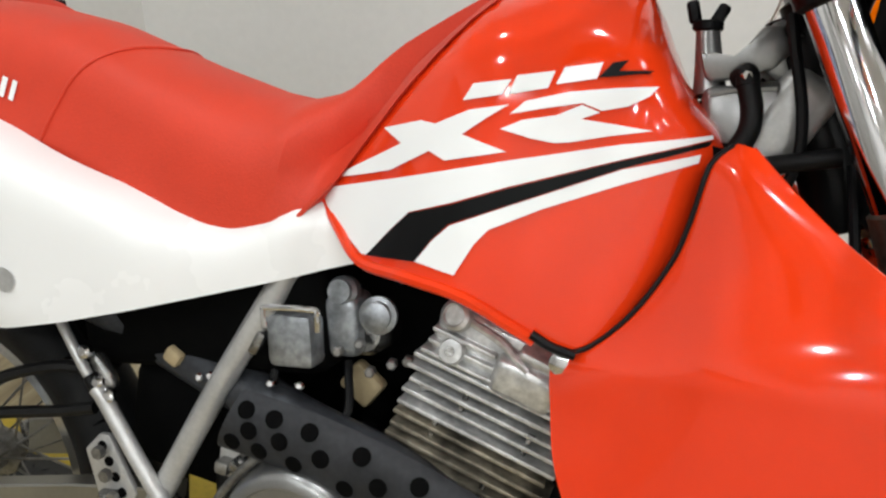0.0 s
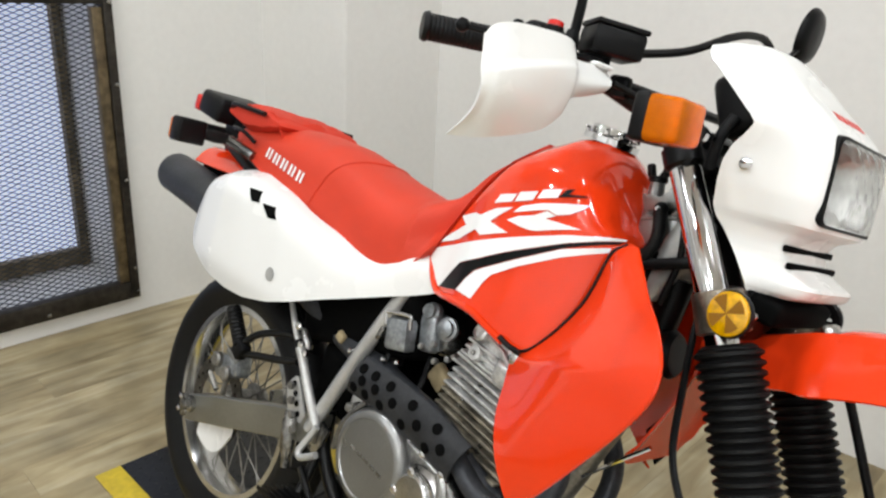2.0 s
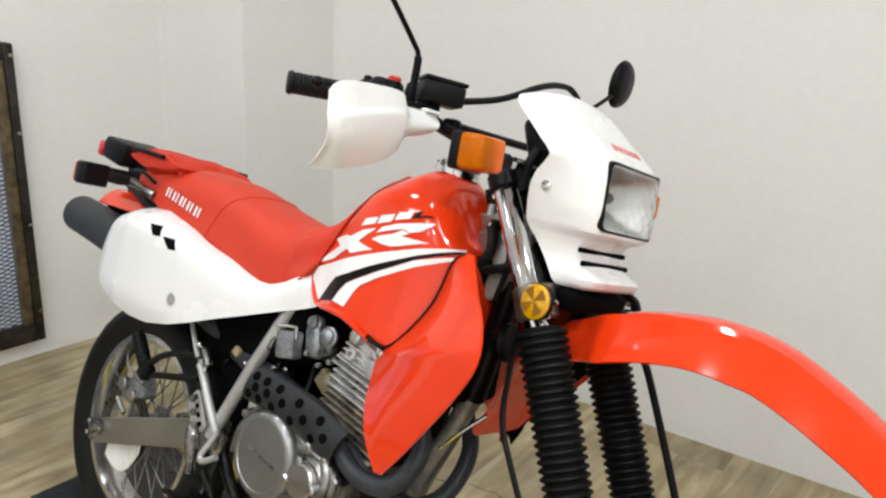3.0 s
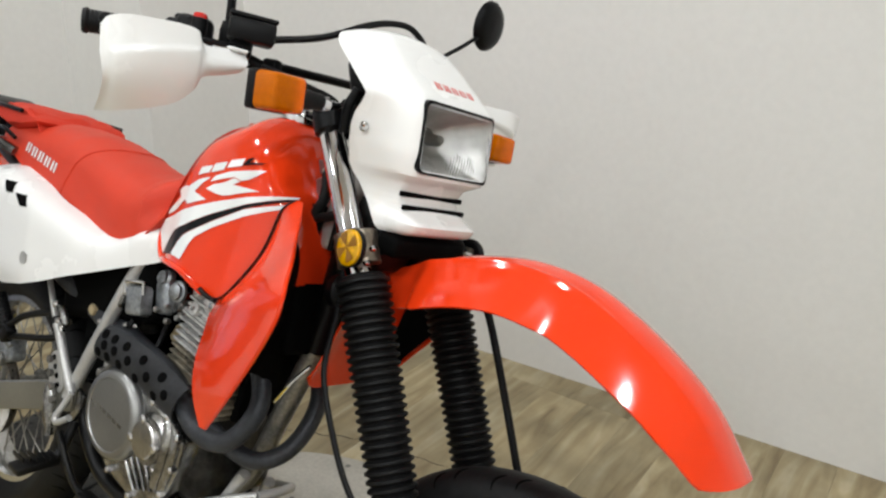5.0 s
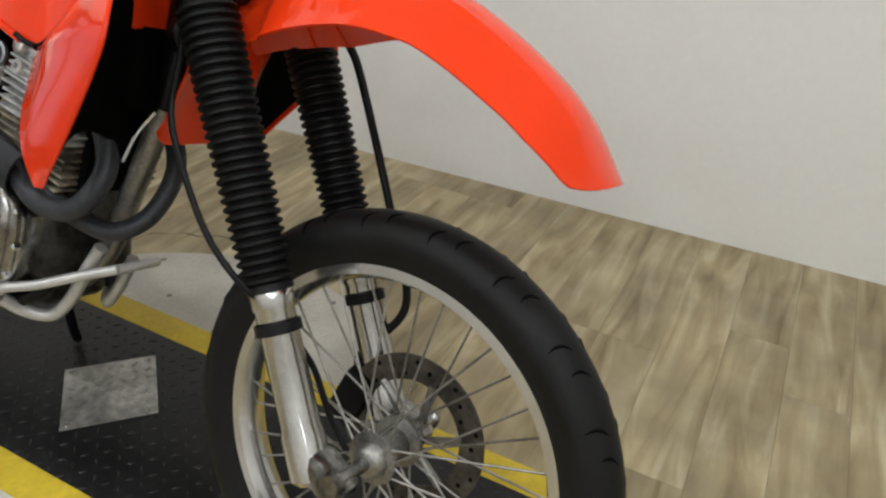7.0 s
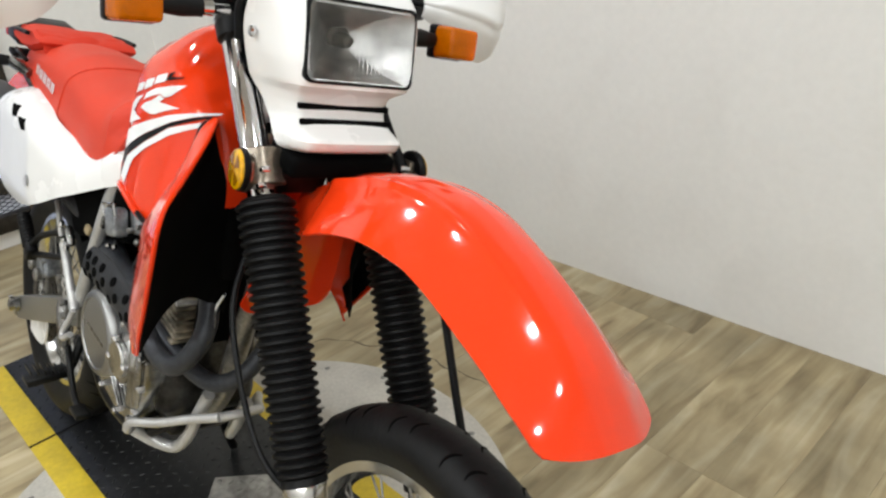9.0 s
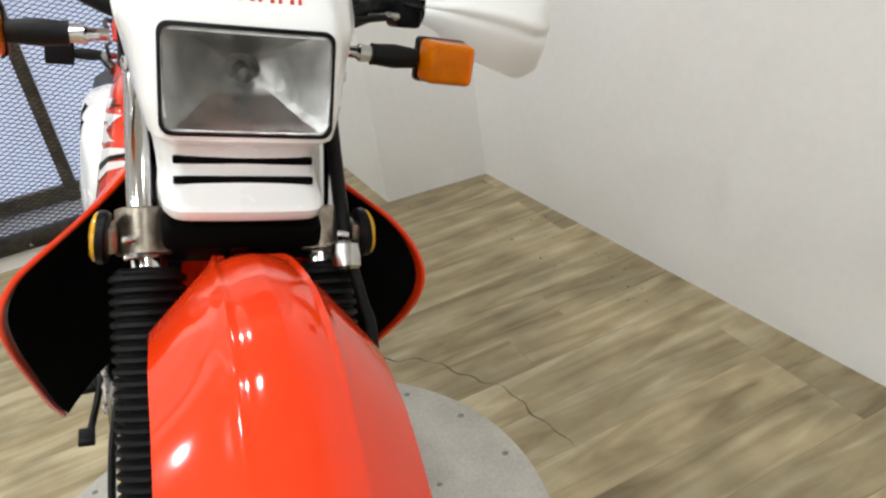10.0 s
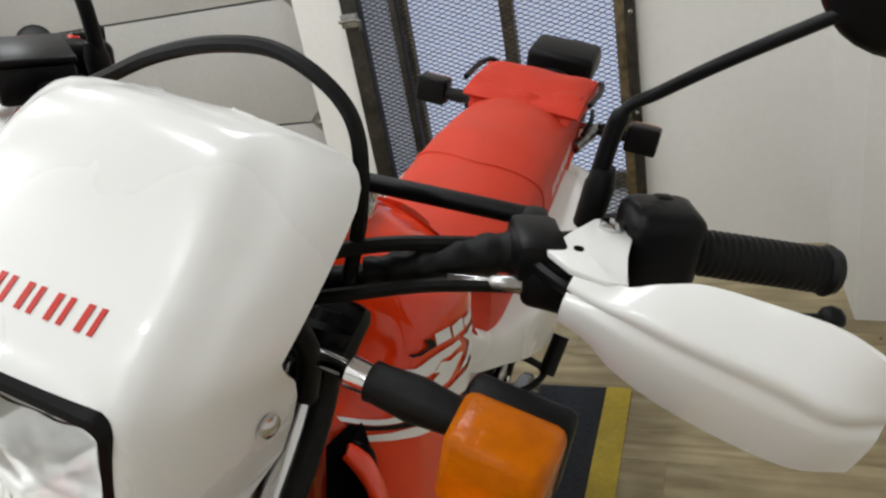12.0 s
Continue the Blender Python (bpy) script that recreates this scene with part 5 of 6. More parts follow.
# ---- frame, engine and running gear ----
def chassis():
    part("head_tube", lathe([(0, 0.03), (0.18, 0.032)], (0.232, 0, 1.10), FDIR, 20), FRAME_BLACK, BIKE, "black steering head tube")
    neck = part("frame_neck", box((0.055, 0.09, 0.15), (0.226, 0, 1.0), (0, 24, 0), 0.016, seg=3), SILVER, BIKE, "silver frame neck that holds the oil")
    part("oil_filler", tube([(0.168, -0.012, 1.038), (0.162, -0.008, 1.060), (0.152, 0.0, 1.098)], lambda t: 0.016 - 0.005 * t, 16), COVER, neck, "cast oil filler tube")
    cap = part("oil_cap", lathe([(0, 0.012), (0.002, 0.0145), (0.008, 0.0145), (0.010, 0.012)], (0.152, 0.0, 1.096), (-0.12, 0, 1), 18), BLACK, neck, "black wing cap")
    for x in (0.134, 0.158):
        part("cap_wing", box((0.012, 0.012, 0.022), (x + 0.002, 0.0, 1.112), (0, -22 if x < 0.15 else 20, 0), 0.004, seg=3), BLACK, cap)
    bm = bmesh.new()
    outline = [(0.150, 1.076), (0.160, 1.072), (0.183, 1.072), (0.199, 1.104), (0.214, 1.108), (0.228, 1.086), (0.215, 1.068), (0.198, 1.060), (0.168, 1.050), (0.160, 1.052)]
    ring_loft([[Vector((x, y, z)) for x, z in outline] for y in (-0.034, 0.012)], bm)
    bmesh.ops.bevel(bm, geom=bm.edges[:], offset=0.0035, segments=2, affect="EDGES", profile=0.5)
    part("head_gusset", bm, COVER, neck, "dull cast steering head gusset")
    bm = bmesh.new()
    outline = [(0.160, 1.044), (0.196, 1.052), (0.225, 1.062), (0.246, 1.022), (0.252, 0.985), (0.215, 0.975), (0.185, 0.985), (0.166, 1.010)]
    ring_loft([[Vector((x, y, z)) for x, z in outline] for y in (-0.042, 0.012)], bm)
    bmesh.ops.bevel(bm, geom=bm.edges[:], offset=0.009, segments=3, affect="EDGES", profile=0.5)
    part("oil_tank", bm, COVER, neck, "silver painted oil-holding frame head")
    part("weld_seam", tube([(0.168, -0.0425, 1.038), (0.19, -0.0435, 1.046), (0.222, -0.043, 1.053)], 0.0025, 6), COVER, neck)
    part("hose_elbow", tube([(0.190, -0.036, 1.056), (0.195, -0.046, 1.060), (0.198, -0.05, 1.050)], 0.0105, 12), RUBBER, neck)
    part("banjo_bolt", lathe([(0, 0.006), (0.004, 0.006), (0.006, 0.004)], (0.195, -0.052, 1.058), (0, -1, 0.2), 6), BRUSHED, neck)
    part("oil_hose", tube([(0.198, -0.05, 1.051), (0.206, -0.054, 1.030), (0.207, -0.056, 1.010), (0.198, -0.057, 0.988), (0.184, -0.057, 0.968)], 0.0098, 12), RUBBER, neck, "black oil hose")
    part("wiring_sleeve", tube([(0.195, -0.055, 0.975), (0.225, -0.058, 0.984), (0.26, -0.062, 0.996), (0.285, -0.06, 1.004)], 0.0085, 10), RUBBER, neck)
    part("throttle_cable", tube([(0.218, -0.05, 1.115), (0.228, -0.055, 1.085), (0.246, -0.058, 1.035), (0.252, -0.058, 0.99), (0.24, -0.05, 0.93)], 0.0052, 8), RUBBER, neck)
    part("frame_backbone", tube([(0.20, 0, 1.02), (0.05, 0, 0.93), (-0.15, 0, 0.86), (-0.3, 0, 0.83)], 0.032, 14), FRAME_BLACK, BIKE, "black frame backbone")
    part("frame_downtube", tube([(0.235, 0, 0.97), (0.228, 0, 0.88), (0.22, 0, 0.80), (0.212, 0, 0.74)], 0.024, 14), FRAME_BLACK, BIKE, "black upper frame downtube")
    part("frame_downtube", tube([(0.212, 0, 0.74), (0.165, 0, 0.60), (0.12, 0, 0.47), (0.06, 0, 0.39)], 0.020, 14), STEEL, BIKE, "dull grey lower frame downtube")
    for s in (1, -1):
        part("subframe_tube", tube([(-0.195, -s * 0.09, 0.82), (-0.216, -s * 0.105, 0.761), (-0.27, -s * 0.114, 0.632), (-0.318, -s * 0.122, 0.505), (-0.332, -s * 0.126, 0.462)], 0.0145, 12), SILVER, BIKE, "silver painted frame tube")
        part("seat_rail", tube([(-0.2, -s * 0.09, 0.80), (-0.45, -s * 0.095, 0.82), (-0.75, -s * 0.095, 0.87), (-0.98, -s * 0.085, 0.93)], 0.012, 10), FRAME_BLACK, BIKE)
        part("cradle_tube", tube([(0.06, -s * 0.05, 0.40), (0.0, -s * 0.10, 0.345), (-0.18, -s * 0.105, 0.34), (-0.3, -s * 0.10, 0.42), (-0.33, -s * 0.09, 0.50)], 0.014, 10), FRAME_BLACK, BIKE)
        # swingarm
        rings = []
        for x, z, h, w, y in ((-0.31, 0.470, 0.060, 0.034, 0.112), (-0.45, 0.424, 0.068, 0.030, 0.116), (-0.62, 0.362, 0.068, 0.028, 0.120), (-0.73, 0.322, 0.066, 0.027, 0.121), (-0.775, 0.306, 0.062, 0.026, 0.121)):
            rings.append([Vector((x, -s * (y + a * w / 2), z + b * h / 2)) for a, b in ((-1, -0.93), (-0.85, -1), (0.85, -1), (1, -0.93), (1, 0.93), (0.85, 1), (-0.85, 1), (-1, 0.93))])
        arm = part("swingarm", ring_loft(rings), SWING, BIKE, "bare alloy swingarm")
        part("chain_adjuster", box((0.03, 0.026, 0.05), (-0.785, -s * 0.125, 0.303), (0, -20, 0), 0.006), ALLOY, arm)
        part("axle_nut", lathe([(0, 0.02), (0.01, 0.02), (0.012, 0.014), (0.024, 0.014), (0.026, 0.008)], (-0.749, -s * 0.136, 0.325), (0, -s, 0), 6), ALLOY, arm)
        for k in (-0.03, 0.03):
            part("adjuster_bolt", lathe([(0, 0.007), (0.008, 0.007), (0.01, 0.004)], (-0.78, -s * 0.143, 0.316 + k * 0.5), (0, -s, 0), 6), CHROME, arm)
        # foot peg hanger
        part("peg_hanger", box((0.045, 0.010, 0.07), (-0.315, -s * 0.118, 0.455), (0, 20, 0), 0.004), ALLOY, BIKE, "alloy foot peg hanger")
        peg = part("foot_peg", box((0.045, 0.085, 0.016), (-0.29, -s * 0.195, 0.345), (s * 8, 0, 0), 0.004), FRAME_BLACK, BIKE, "serrated black foot peg")
        for k in range(6):
            part("peg_tooth", box((0.044, 0.003, 0.008), (-0.29, -s * (0.16 + 0.014 * k), 0.356 + 0.002 * k), (s * 8, 0, 0), 0), FRAME_BLACK, peg)
        part("peg_stay", tube([(-0.3, -s * 0.12, 0.42), (-0.29, -s * 0.145, 0.36), (-0.29, -s * 0.165, 0.345)], 0.010), FRAME_BLACK, peg)
        part("engine_mount", box((0.05, 0.008, 0.05), (-0.24, -s * 0.1, 0.55), bevel=0.004), SILVER, BIKE)
        # passenger peg clamp, folded
        clamp = part("peg_clamp", lathe([(0, 0.006), (0.006, 0.010), (0.040, 0.011), (0.046, 0.007)], (-0.436, -s * 0.118, 0.632), (0.6, 0, -0.8), 12), ALLOY, BIKE, "bright alloy passenger peg clamp")
        for x, z, r in ((-0.440, 0.636, 0.0085), (-0.418, 0.604, 0.0075), (-0.403, 0.590, 0.0095)):
            part("clamp_bolt", lathe([(0, r), (0.008, r), (0.011, r * 0.6)], (x, -s * 0.127, z), (0.1, -s, 0.2), 8), CHROME, clamp)
    part("peg_left_rubber", tube([(-0.505, 0.19, 0.575), (-0.535, 0.195, 0.62), (-0.548, 0.197, 0.64)], 0.016, 10), RUBBER, BIKE, "black rubber passenger foot peg")
    part("peg_left_loop", tube([(-0.50, 0.11, 0.60), (-0.505, 0.15, 0.595), (-0.505, 0.185, 0.58), (-0.47, 0.17, 0.56), (-0.44, 0.13, 0.55), (-0.42, 0.11, 0.55)], 0.007, 8), FRAME_BLACK, BIKE)
    # side stand on the left
    part("side_stand", tube([(-0.16, 0.10, 0.36), (-0.19, 0.155, 0.25), (-0.225, 0.215, 0.13), (-0.235, 0.24, 0.085)], 0.011, 10), FRAME_BLACK, BIKE, "black side stand, folded out")
    # rear brake: rod, master cylinder, caliper, disc guard
    part("brake_rod", tube([(-0.495, -0.125, 0.675), (-0.485, -0.125, 0.662), (-0.446, -0.13, 0.621), (-0.43, -0.13, 0.604)], 0.0062), SILVER, BIKE)
    part("rod_boot", lathe([(0, 0.0075), (0.004, 0.009), (0.022, 0.009), (0.026, 0.0075)], (-0.433, -0.13, 0.608), (0.7, 0, -0.71), 12), RUBBER, BIKE)
    part("brake_pipe_stay", tube([(-0.42, -0.131, 0.596), (-0.405, -0.132, 0.584), (-0.35, -0.137, 0.530), (-0.301, -0.14, 0.483)], 0.0095, 12), SILVER, BIKE, "silver rear brake rod")
    mc = part("rear_master_cylinder", lathe([(0, 0.012), (0.02, 0.017), (0.07, 0.017), (0.09, 0.011), (0.11, 0.011)], (-0.388, -0.136, 0.475), (0.25, 0, -1), 14), ALLOY, BIKE, "alloy rear brake master cylinder")
    for k in range(4):
        part("bolt_head", lathe([(0, 0.008), (0.008, 0.008)], (-0.40 + 0.012 * k, -0.140, 0.525 - 0.026 * k), (0, -1, 0), 6), STEEL, mc)
    bm = bmesh.new()
    ring_loft([[Vector((x, y, z)) for x, z in ((-0.431, 0.514), (-0.412, 0.540), (-0.398, 0.543), (-0.352, 0.480), (-0.360, 0.462), (-0.403, 0.452))] for y in (-0.132, -0.124)], bm)
    bmesh.ops.bevel(bm, geom=bm.edges[:], offset=0.0025, segments=2, affect="EDGES", profile=0.5)
    plate = part("hanger_plate", bm, SILVER, BIKE, "drilled silver hanger plate")
    for k in range(4):
        part("plate_hole", lathe([(0, 0.0062), (0.0015, 0.0062)], (-0.405 + 0.011 * k, -0.1322, 0.527 - 0.017 * k), (0, -1, 0), 12), LINER, plate)
    part("pedal_loop", tube([(-0.292, -0.145, 0.488), (-0.300, -0.152, 0.460), (-0.308, -0.160, 0.434), (-0.298, -0.162, 0.425), (-0.28, -0.162, 0.434), (-0.258, -0.16, 0.449)], 0.0068, 10), SILVER, BIKE, "silver brake pedal arm")
    part("brake_pedal", tube([(-0.30, -0.15, 0.40), (-0.22, -0.165, 0.36), (-0.16, -0.175, 0.345), (-0.11, -0.18, 0.35)], 0.007, 10), FRAME_BLACK, BIKE, "black brake pedal")
    part("pedal_pad", box((0.045, 0.03, 0.012), (-0.10, -0.185, 0.353), bevel=0.003), FRAME_BLACK, BIKE)
    part("rear_caliper", box((0.10, 0.045, 0.055), (-0.70, -0.085, 0.44), (0, -20, 0), 0.012), CARB, BIKE, "grey alloy rear brake caliper")
    for x, z in ((-0.728, 0.445), (-0.682, 0.428)):
        part("caliper_piston", lathe([(0, 0.018), (0.010, 0.018), (0.014, 0.014), (0.015, 0.0)], (x, -0.106, z), (0, -1, 0), 18), STEEL, BIKE)
    part("caliper_pin", lathe([(0, 0.008), (0.05, 0.008), (0.053, 0.005)], (-0.66, -0.10, 0.462), (-1, 0, 0.3), 10), STEEL, BIKE)
    bm = shell(lambda u, v: (-0.745 + 0.135 * u, -0.105 + 0.012 * math.sin(3 * u), 0.285 + 0.045 * u - 0.075 * v * math.sin(math.pi * (0.15 + 0.75 * u))), 12, 6, 0.004)
    part("disc_guard", bm, WHITE, BIKE, "white plastic rear disc guard")
    # shock absorber, chain guard and inner fender
    # folded passenger foot peg on the right with its looped bracket
    low, high = Vector((-0.585, -0.155, 0.535)), Vector((-0.655, -0.155, 0.605))
    prof = [(0, 0.0), (0, 0.013)]
    for k in range(9):
        prof += [(0.004 + 0.009 * k, 0.0165), (0.009 + 0.009 * k, 0.0165), (0.011 + 0.009 * k, 0.0145)]
    foot = part("passenger_peg", lathe(prof + [(0.09, 0.015), (0.093, 0.0)], low, high - low, 16), RUBBER, BIKE, "ribbed black rubber passenger foot peg")
    part("peg_joint", box((0.034, 0.026, 0.040), low + Vector((0.004, 0, -0.006)), (0, 30, 0), 0.006), BLACK, foot)
    part("peg_loop", tube([low + Vector((0.01, 0, 0.012)), (-0.55, -0.14, 0.575), (-0.49, -0.12, 0.600), (-0.44, -0.105, 0.602)], 0.008, 8), FRAME_BLACK, foot)
    part("peg_loop", tube([low + Vector((0.005, 0, -0.015)), (-0.54, -0.14, 0.530), (-0.48, -0.125, 0.545), (-0.435, -0.115, 0.560)], 0.008, 8), FRAME_BLACK, foot)
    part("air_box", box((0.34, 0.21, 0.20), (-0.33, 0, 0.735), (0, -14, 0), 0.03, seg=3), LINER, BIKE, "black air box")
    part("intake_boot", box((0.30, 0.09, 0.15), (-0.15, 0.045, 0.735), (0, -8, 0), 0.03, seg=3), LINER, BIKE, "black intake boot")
    # near-black block, fills the frame from the left
    part("side_infill", box((0.40, 0.05, 0.24), (-0.27, 0.075, 0.56), (0, -10, 0), 0.02, seg=3), LINER, BIKE, "near-black block filling the left side of the frame")
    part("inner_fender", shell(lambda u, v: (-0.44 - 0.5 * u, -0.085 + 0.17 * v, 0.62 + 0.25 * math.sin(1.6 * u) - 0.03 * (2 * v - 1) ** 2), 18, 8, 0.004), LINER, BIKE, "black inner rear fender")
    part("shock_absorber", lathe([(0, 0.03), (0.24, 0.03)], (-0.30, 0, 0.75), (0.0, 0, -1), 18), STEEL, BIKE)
    # plain near-black block in the middle of the frame
    part("frame_infill", box((0.16, 0.15, 0.14), (-0.34, 0, 0.55), bevel=0.02), LINER, BIKE)
    # tail: rear fender, lamp, indicators, tool bag
    fd = part("rear_fender", shell(lambda u, v: (-0.74 - 0.35 * u, (2 * v - 1) * (0.105 - 0.018 * u), 0.905 - 0.012 * u - 0.045 * (2 * v - 1) ** 4), 16, 12, 0.004), RED, BIKE, "red rear fender")
    part("mud_flap", box((0.12, 0.15, 0.06), (-1.02, 0, 0.852), (0, -8, 0), 0.012), LINER, fd)
    tl = part("tail_lamp", box((0.115, 0.155, 0.065), (-1.11, 0, 0.998), (0, 8, 0), 0.014, seg=3), BLACK, BIKE, "black tail lamp housing with a red lens")
    part("lens", box((0.030, 0.150, 0.044), (-1.181, 0, 0.996), (0, 8, 0), 0.008), REDLENS, tl, "red lens")
    part("lamp_stay", box((0.09, 0.05, 0.08), (-1.05, 0, 0.945), (0, -20, 0), 0.008), BLACK, tl)
    part("plate_stay", box((0.05, 0.16, 0.016), (-1.11, 0, 0.935), (0, 15, 0), 0.004), BLACK, tl)
    for s in (1, -1):
        i = indicator((-0.88, -s * 0.232, 0.937), (0.0, -s, 0.0), (-1, 0, -0.06), "amber rear turn signal on a black stalk", False, 0.022)
        part("stay", tube([(-0.79, -s * 0.110, 0.918), (-0.83, -s * 0.124, 0.928), (-0.88, -s * 0.137, 0.937)], 0.0125), ALLOY, i)


chassis()


def tool_bag():
    def f(u, v):
        a = 2 * math.pi * v
        x = -0.825 + 0.10 * math.cos(a) * (1 + 0.12 * math.cos(2 * a))
        y = (2 * u - 1) * 0.114
        e = 1 - abs(2 * u - 1) ** 6 * 0.5
        z = 1.005 + 0.034 * e * math.sin(a) * (1 - 0.2 * math.cos(a))
        k = noise.noise(Vector((x * 18, y * 11, z * 16))) * 0.011
        return (x + k * math.cos(a), y + 0.4 * k, z + k * math.sin(a))

    bag = part("tool_bag", ring_loft([[Vector(f(i / 26, j / 28)) for j in range(28)] for i in range(27)]), FABRIC, BIKE, "crumpled red fabric tool bag strapped behind the seat")

    def flap(u, v):
        y = (2 * v - 1) * (0.112 - 0.012 * u)
        x = -0.888 + 0.175 * u
        k = noise.noise(Vector((x * 24, y * 17, 3))) * 0.016
        return (x, y, 1.036 - 0.35 * u * u * 0.05 - 0.012 * (1 - u) + k - 0.22 * max(0, u - 0.86))

    part("flap", shell(flap, 14, 18, 0.003), FABRIC, bag)
    for s in (1, -1):
        part("strap", tube([(-0.93, -s * 0.11, 1.012), (-0.90, -s * 0.124, 1.022), (-0.84, -s * 0.13, 1.022), (-0.76, -s * 0.126, 1.02)], 0.006, 6), BLACK, bag)
        part("strap", tube([(-0.89, -s * 0.118, 0.968), (-0.83, -s * 0.127, 0.968), (-0.78, -s * 0.122, 0.952)], 0.005, 6), BLACK, bag)


tool_bag()


def engine():
    lean = 10  # the cylinder leans forward
    up, fw = Vector((math.sin(radians(lean)), 0, math.cos(radians(lean)))), Vector((math.cos(radians(lean)), 0, -math.sin(radians(lean))))
    base = Vector((0.003, 0, 0.565))
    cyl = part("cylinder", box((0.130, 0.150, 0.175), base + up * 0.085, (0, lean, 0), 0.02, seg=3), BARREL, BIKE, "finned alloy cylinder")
    rnd = random.Random(9)
    for k in range(11):
        w = 0.170 + rnd.uniform(0, 0.014)
        # the lower fins take the dimmed copy of the alloy
        part("cooling_fin", box((w, 0.196 + rnd.uniform(0, 0.008), 0.0052), base + up * (0.022 + 0.0138 * k) + fw * rnd.uniform(0, 0.008), (0, lean, 0), 0.0016), HEADCAST if k > 5 else FINS, cyl)
    for x, z in ((-0.04, 0.09), (0.03, 0.05), (0.055, 0.12), (-0.02, 0.13)):
        part("fin_bridge", box((0.006, 0.012, 0.026), base + up * z + fw * x + Vector((0, -0.088, 0)), (0, lean, 0), 0.002), ALLOY, cyl)
    head = part("cylinder_head", box((0.142, 0.182, 0.062), base + up * 0.194 - fw * 0.005, (0, lean, 0), 0.012, seg=3), HEADCAST, BIKE, "pale cast alloy cylinder head")
    side = Vector((0, -0.09, 0))
    for h, x, l in ((0.168, 0.0, 0.16), (0.181, -0.038, 0.075), (0.194, -0.04, 0.07)):
        part("head_rib", box((l, 0.02, 0.005), base + up * h + fw * x + side, (0, lean, 0), 0.002), HEADCAST, head)
    part("head_boss", box((0.068, 0.03, 0.044), base + up * 0.180 + fw * 0.030 + side, (10, lean, 0), 0.010, seg=3), HEADCAST, head)
    part("head_boss", box((0.052, 0.026, 0.018), base + up * 0.209 + fw * 0.040 + side, (25, lean, 0), 0.007, seg=3), HEADCAST, head)
    part("head_boss", lathe([(0, 0.017), (0.010, 0.016), (0.013, 0.012), (0.010, 0.010)], base + up * 0.214 - fw * 0.056 + side, (-0.2, -1, 0.3), 18), HEADCAST, head)
    part("head_ridge", tube([base + up * 0.216 - fw * 0.055 + side, base + up * 0.211 - fw * 0.01 + side * 1.06, base + up * 0.203 + fw * 0.012 + side * 1.1, base + up * 0.197 + fw * 0.03 + side * 1.15], 0.0045, 8), HEADCAST, head)
    part("exhaust_port", box((0.03, 0.10, 0.05), base + up * 0.170 + fw * 0.076, (0, lean, 0), 0.008), GRIME, head)
    c = part("valve_cover", lathe([(0, 0.013), (0.012, 0.014), (0.016, 0.012), (0.017, 0.0)], base + up * 0.178 - fw * 0.048 + Vector((0, -0.089, 0)), (0, -1, 0.25), 20), HEADCAST, head)
    part("cover_bolt", lathe([(0.016, 0.005), (0.02, 0.005)], base + up * 0.178 - fw * 0.048 + Vector((0, -0.089, 0)), (0, -1, 0.25), 6), ALLOY, c)
    part("head_cover", box((0.135, 0.15, 0.04), base + up * 0.232, (0, lean, 0), 0.014, seg=3), HEADCAST, head, "bright alloy head cover")
    part("cover_rib", box((0.012, 0.165, 0.03), base + up * 0.225 + fw * 0.02, (0, lean, 0), 0.004), HEADCAST, head)
    for x in (-0.05, 0.0, 0.05):
        for y in (-0.062, 0.062):
            part("head_bolt", lathe([(0, 0.006), (0.012, 0.006), (0.014, 0.004)], base + up * 0.245 + fw * x + Vector((0, y, 0)), (0, 0, 1), 6), CHROME, head)
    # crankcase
    # crankcase and sump share one very dark, mottled base colour
    case = part("crankcase", box((0.36, 0.20, 0.20), (-0.10, 0, 0.47), (0, -8, 0), 0.04, seg=4), CASE, BIKE, "dark mottled alloy crankcase")
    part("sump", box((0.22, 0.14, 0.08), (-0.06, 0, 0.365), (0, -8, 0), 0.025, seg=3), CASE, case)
    # clutch cover: large flat round cover with a bright rim
    cc = Vector((-0.139, -0.1, 0.501))
    cover = part("clutch_cover", lathe([(0, 0.092), (0.035, 0.09), (0.048, 0.086), (0.053, 0.080), (0.0535, 0.072), (0.051, 0.070), (0.051, 0.0)], cc, (0, -1, 0), 48), COVER, BIKE, "round brushed alloy clutch cover")
    for k in range(5):
        part("emblem", box((0.014, 0.001, 0.006), (cc.x - 0.038 + 0.019 * k, cc.y - 0.0515, cc.z + 0.004 - 0.003 * k), (0, 9, 0), 0), ALLOY, cover)
    for k in range(8):
        a = 2 * math.pi * k / 8 + 0.2
        part("cover_bolt", lathe([(0, 0.009), (0.02, 0.009), (0.024, 0.006)], (cc.x + 0.102 * math.cos(a), -0.1, cc.z + 0.102 * math.sin(a)), (0, -1, 0), 8), ALLOY, cover)
    edge = [(-0.205, 0.44), (-0.205, 0.555), (-0.08, 0.572), (0.03, 0.548), (0.066, 0.525), (0.061, 0.465), (0.042, 0.41), (0.022, 0.378), (-0.05, 0.362), (-0.15, 0.385)]
    bm = bmesh.new()
    ring_loft([[Vector((x, y, z)) for x, z in edge] for y in (-0.132, -0.07)], bm)
    bmesh.ops.bevel(bm, geom=bm.edges[:], offset=0.008, segments=3, affect="EDGES", profile=0.5)
    right = part("right_case_cover", bm, ALLOY, BIKE, "cast alloy right engine cover")
    for k in range(6):
        a = Vector((-0.088 + 0.018 * k, -0.133, 0.432 + 0.008 * k))
        part("cover_rib", tube([a, a + Vector((0.022, -0.001, -0.022)), a + Vector((0.046 - 0.002 * k, 0, -0.046 - 0.002 * k))], 0.0026, 6), ALLOY, right)
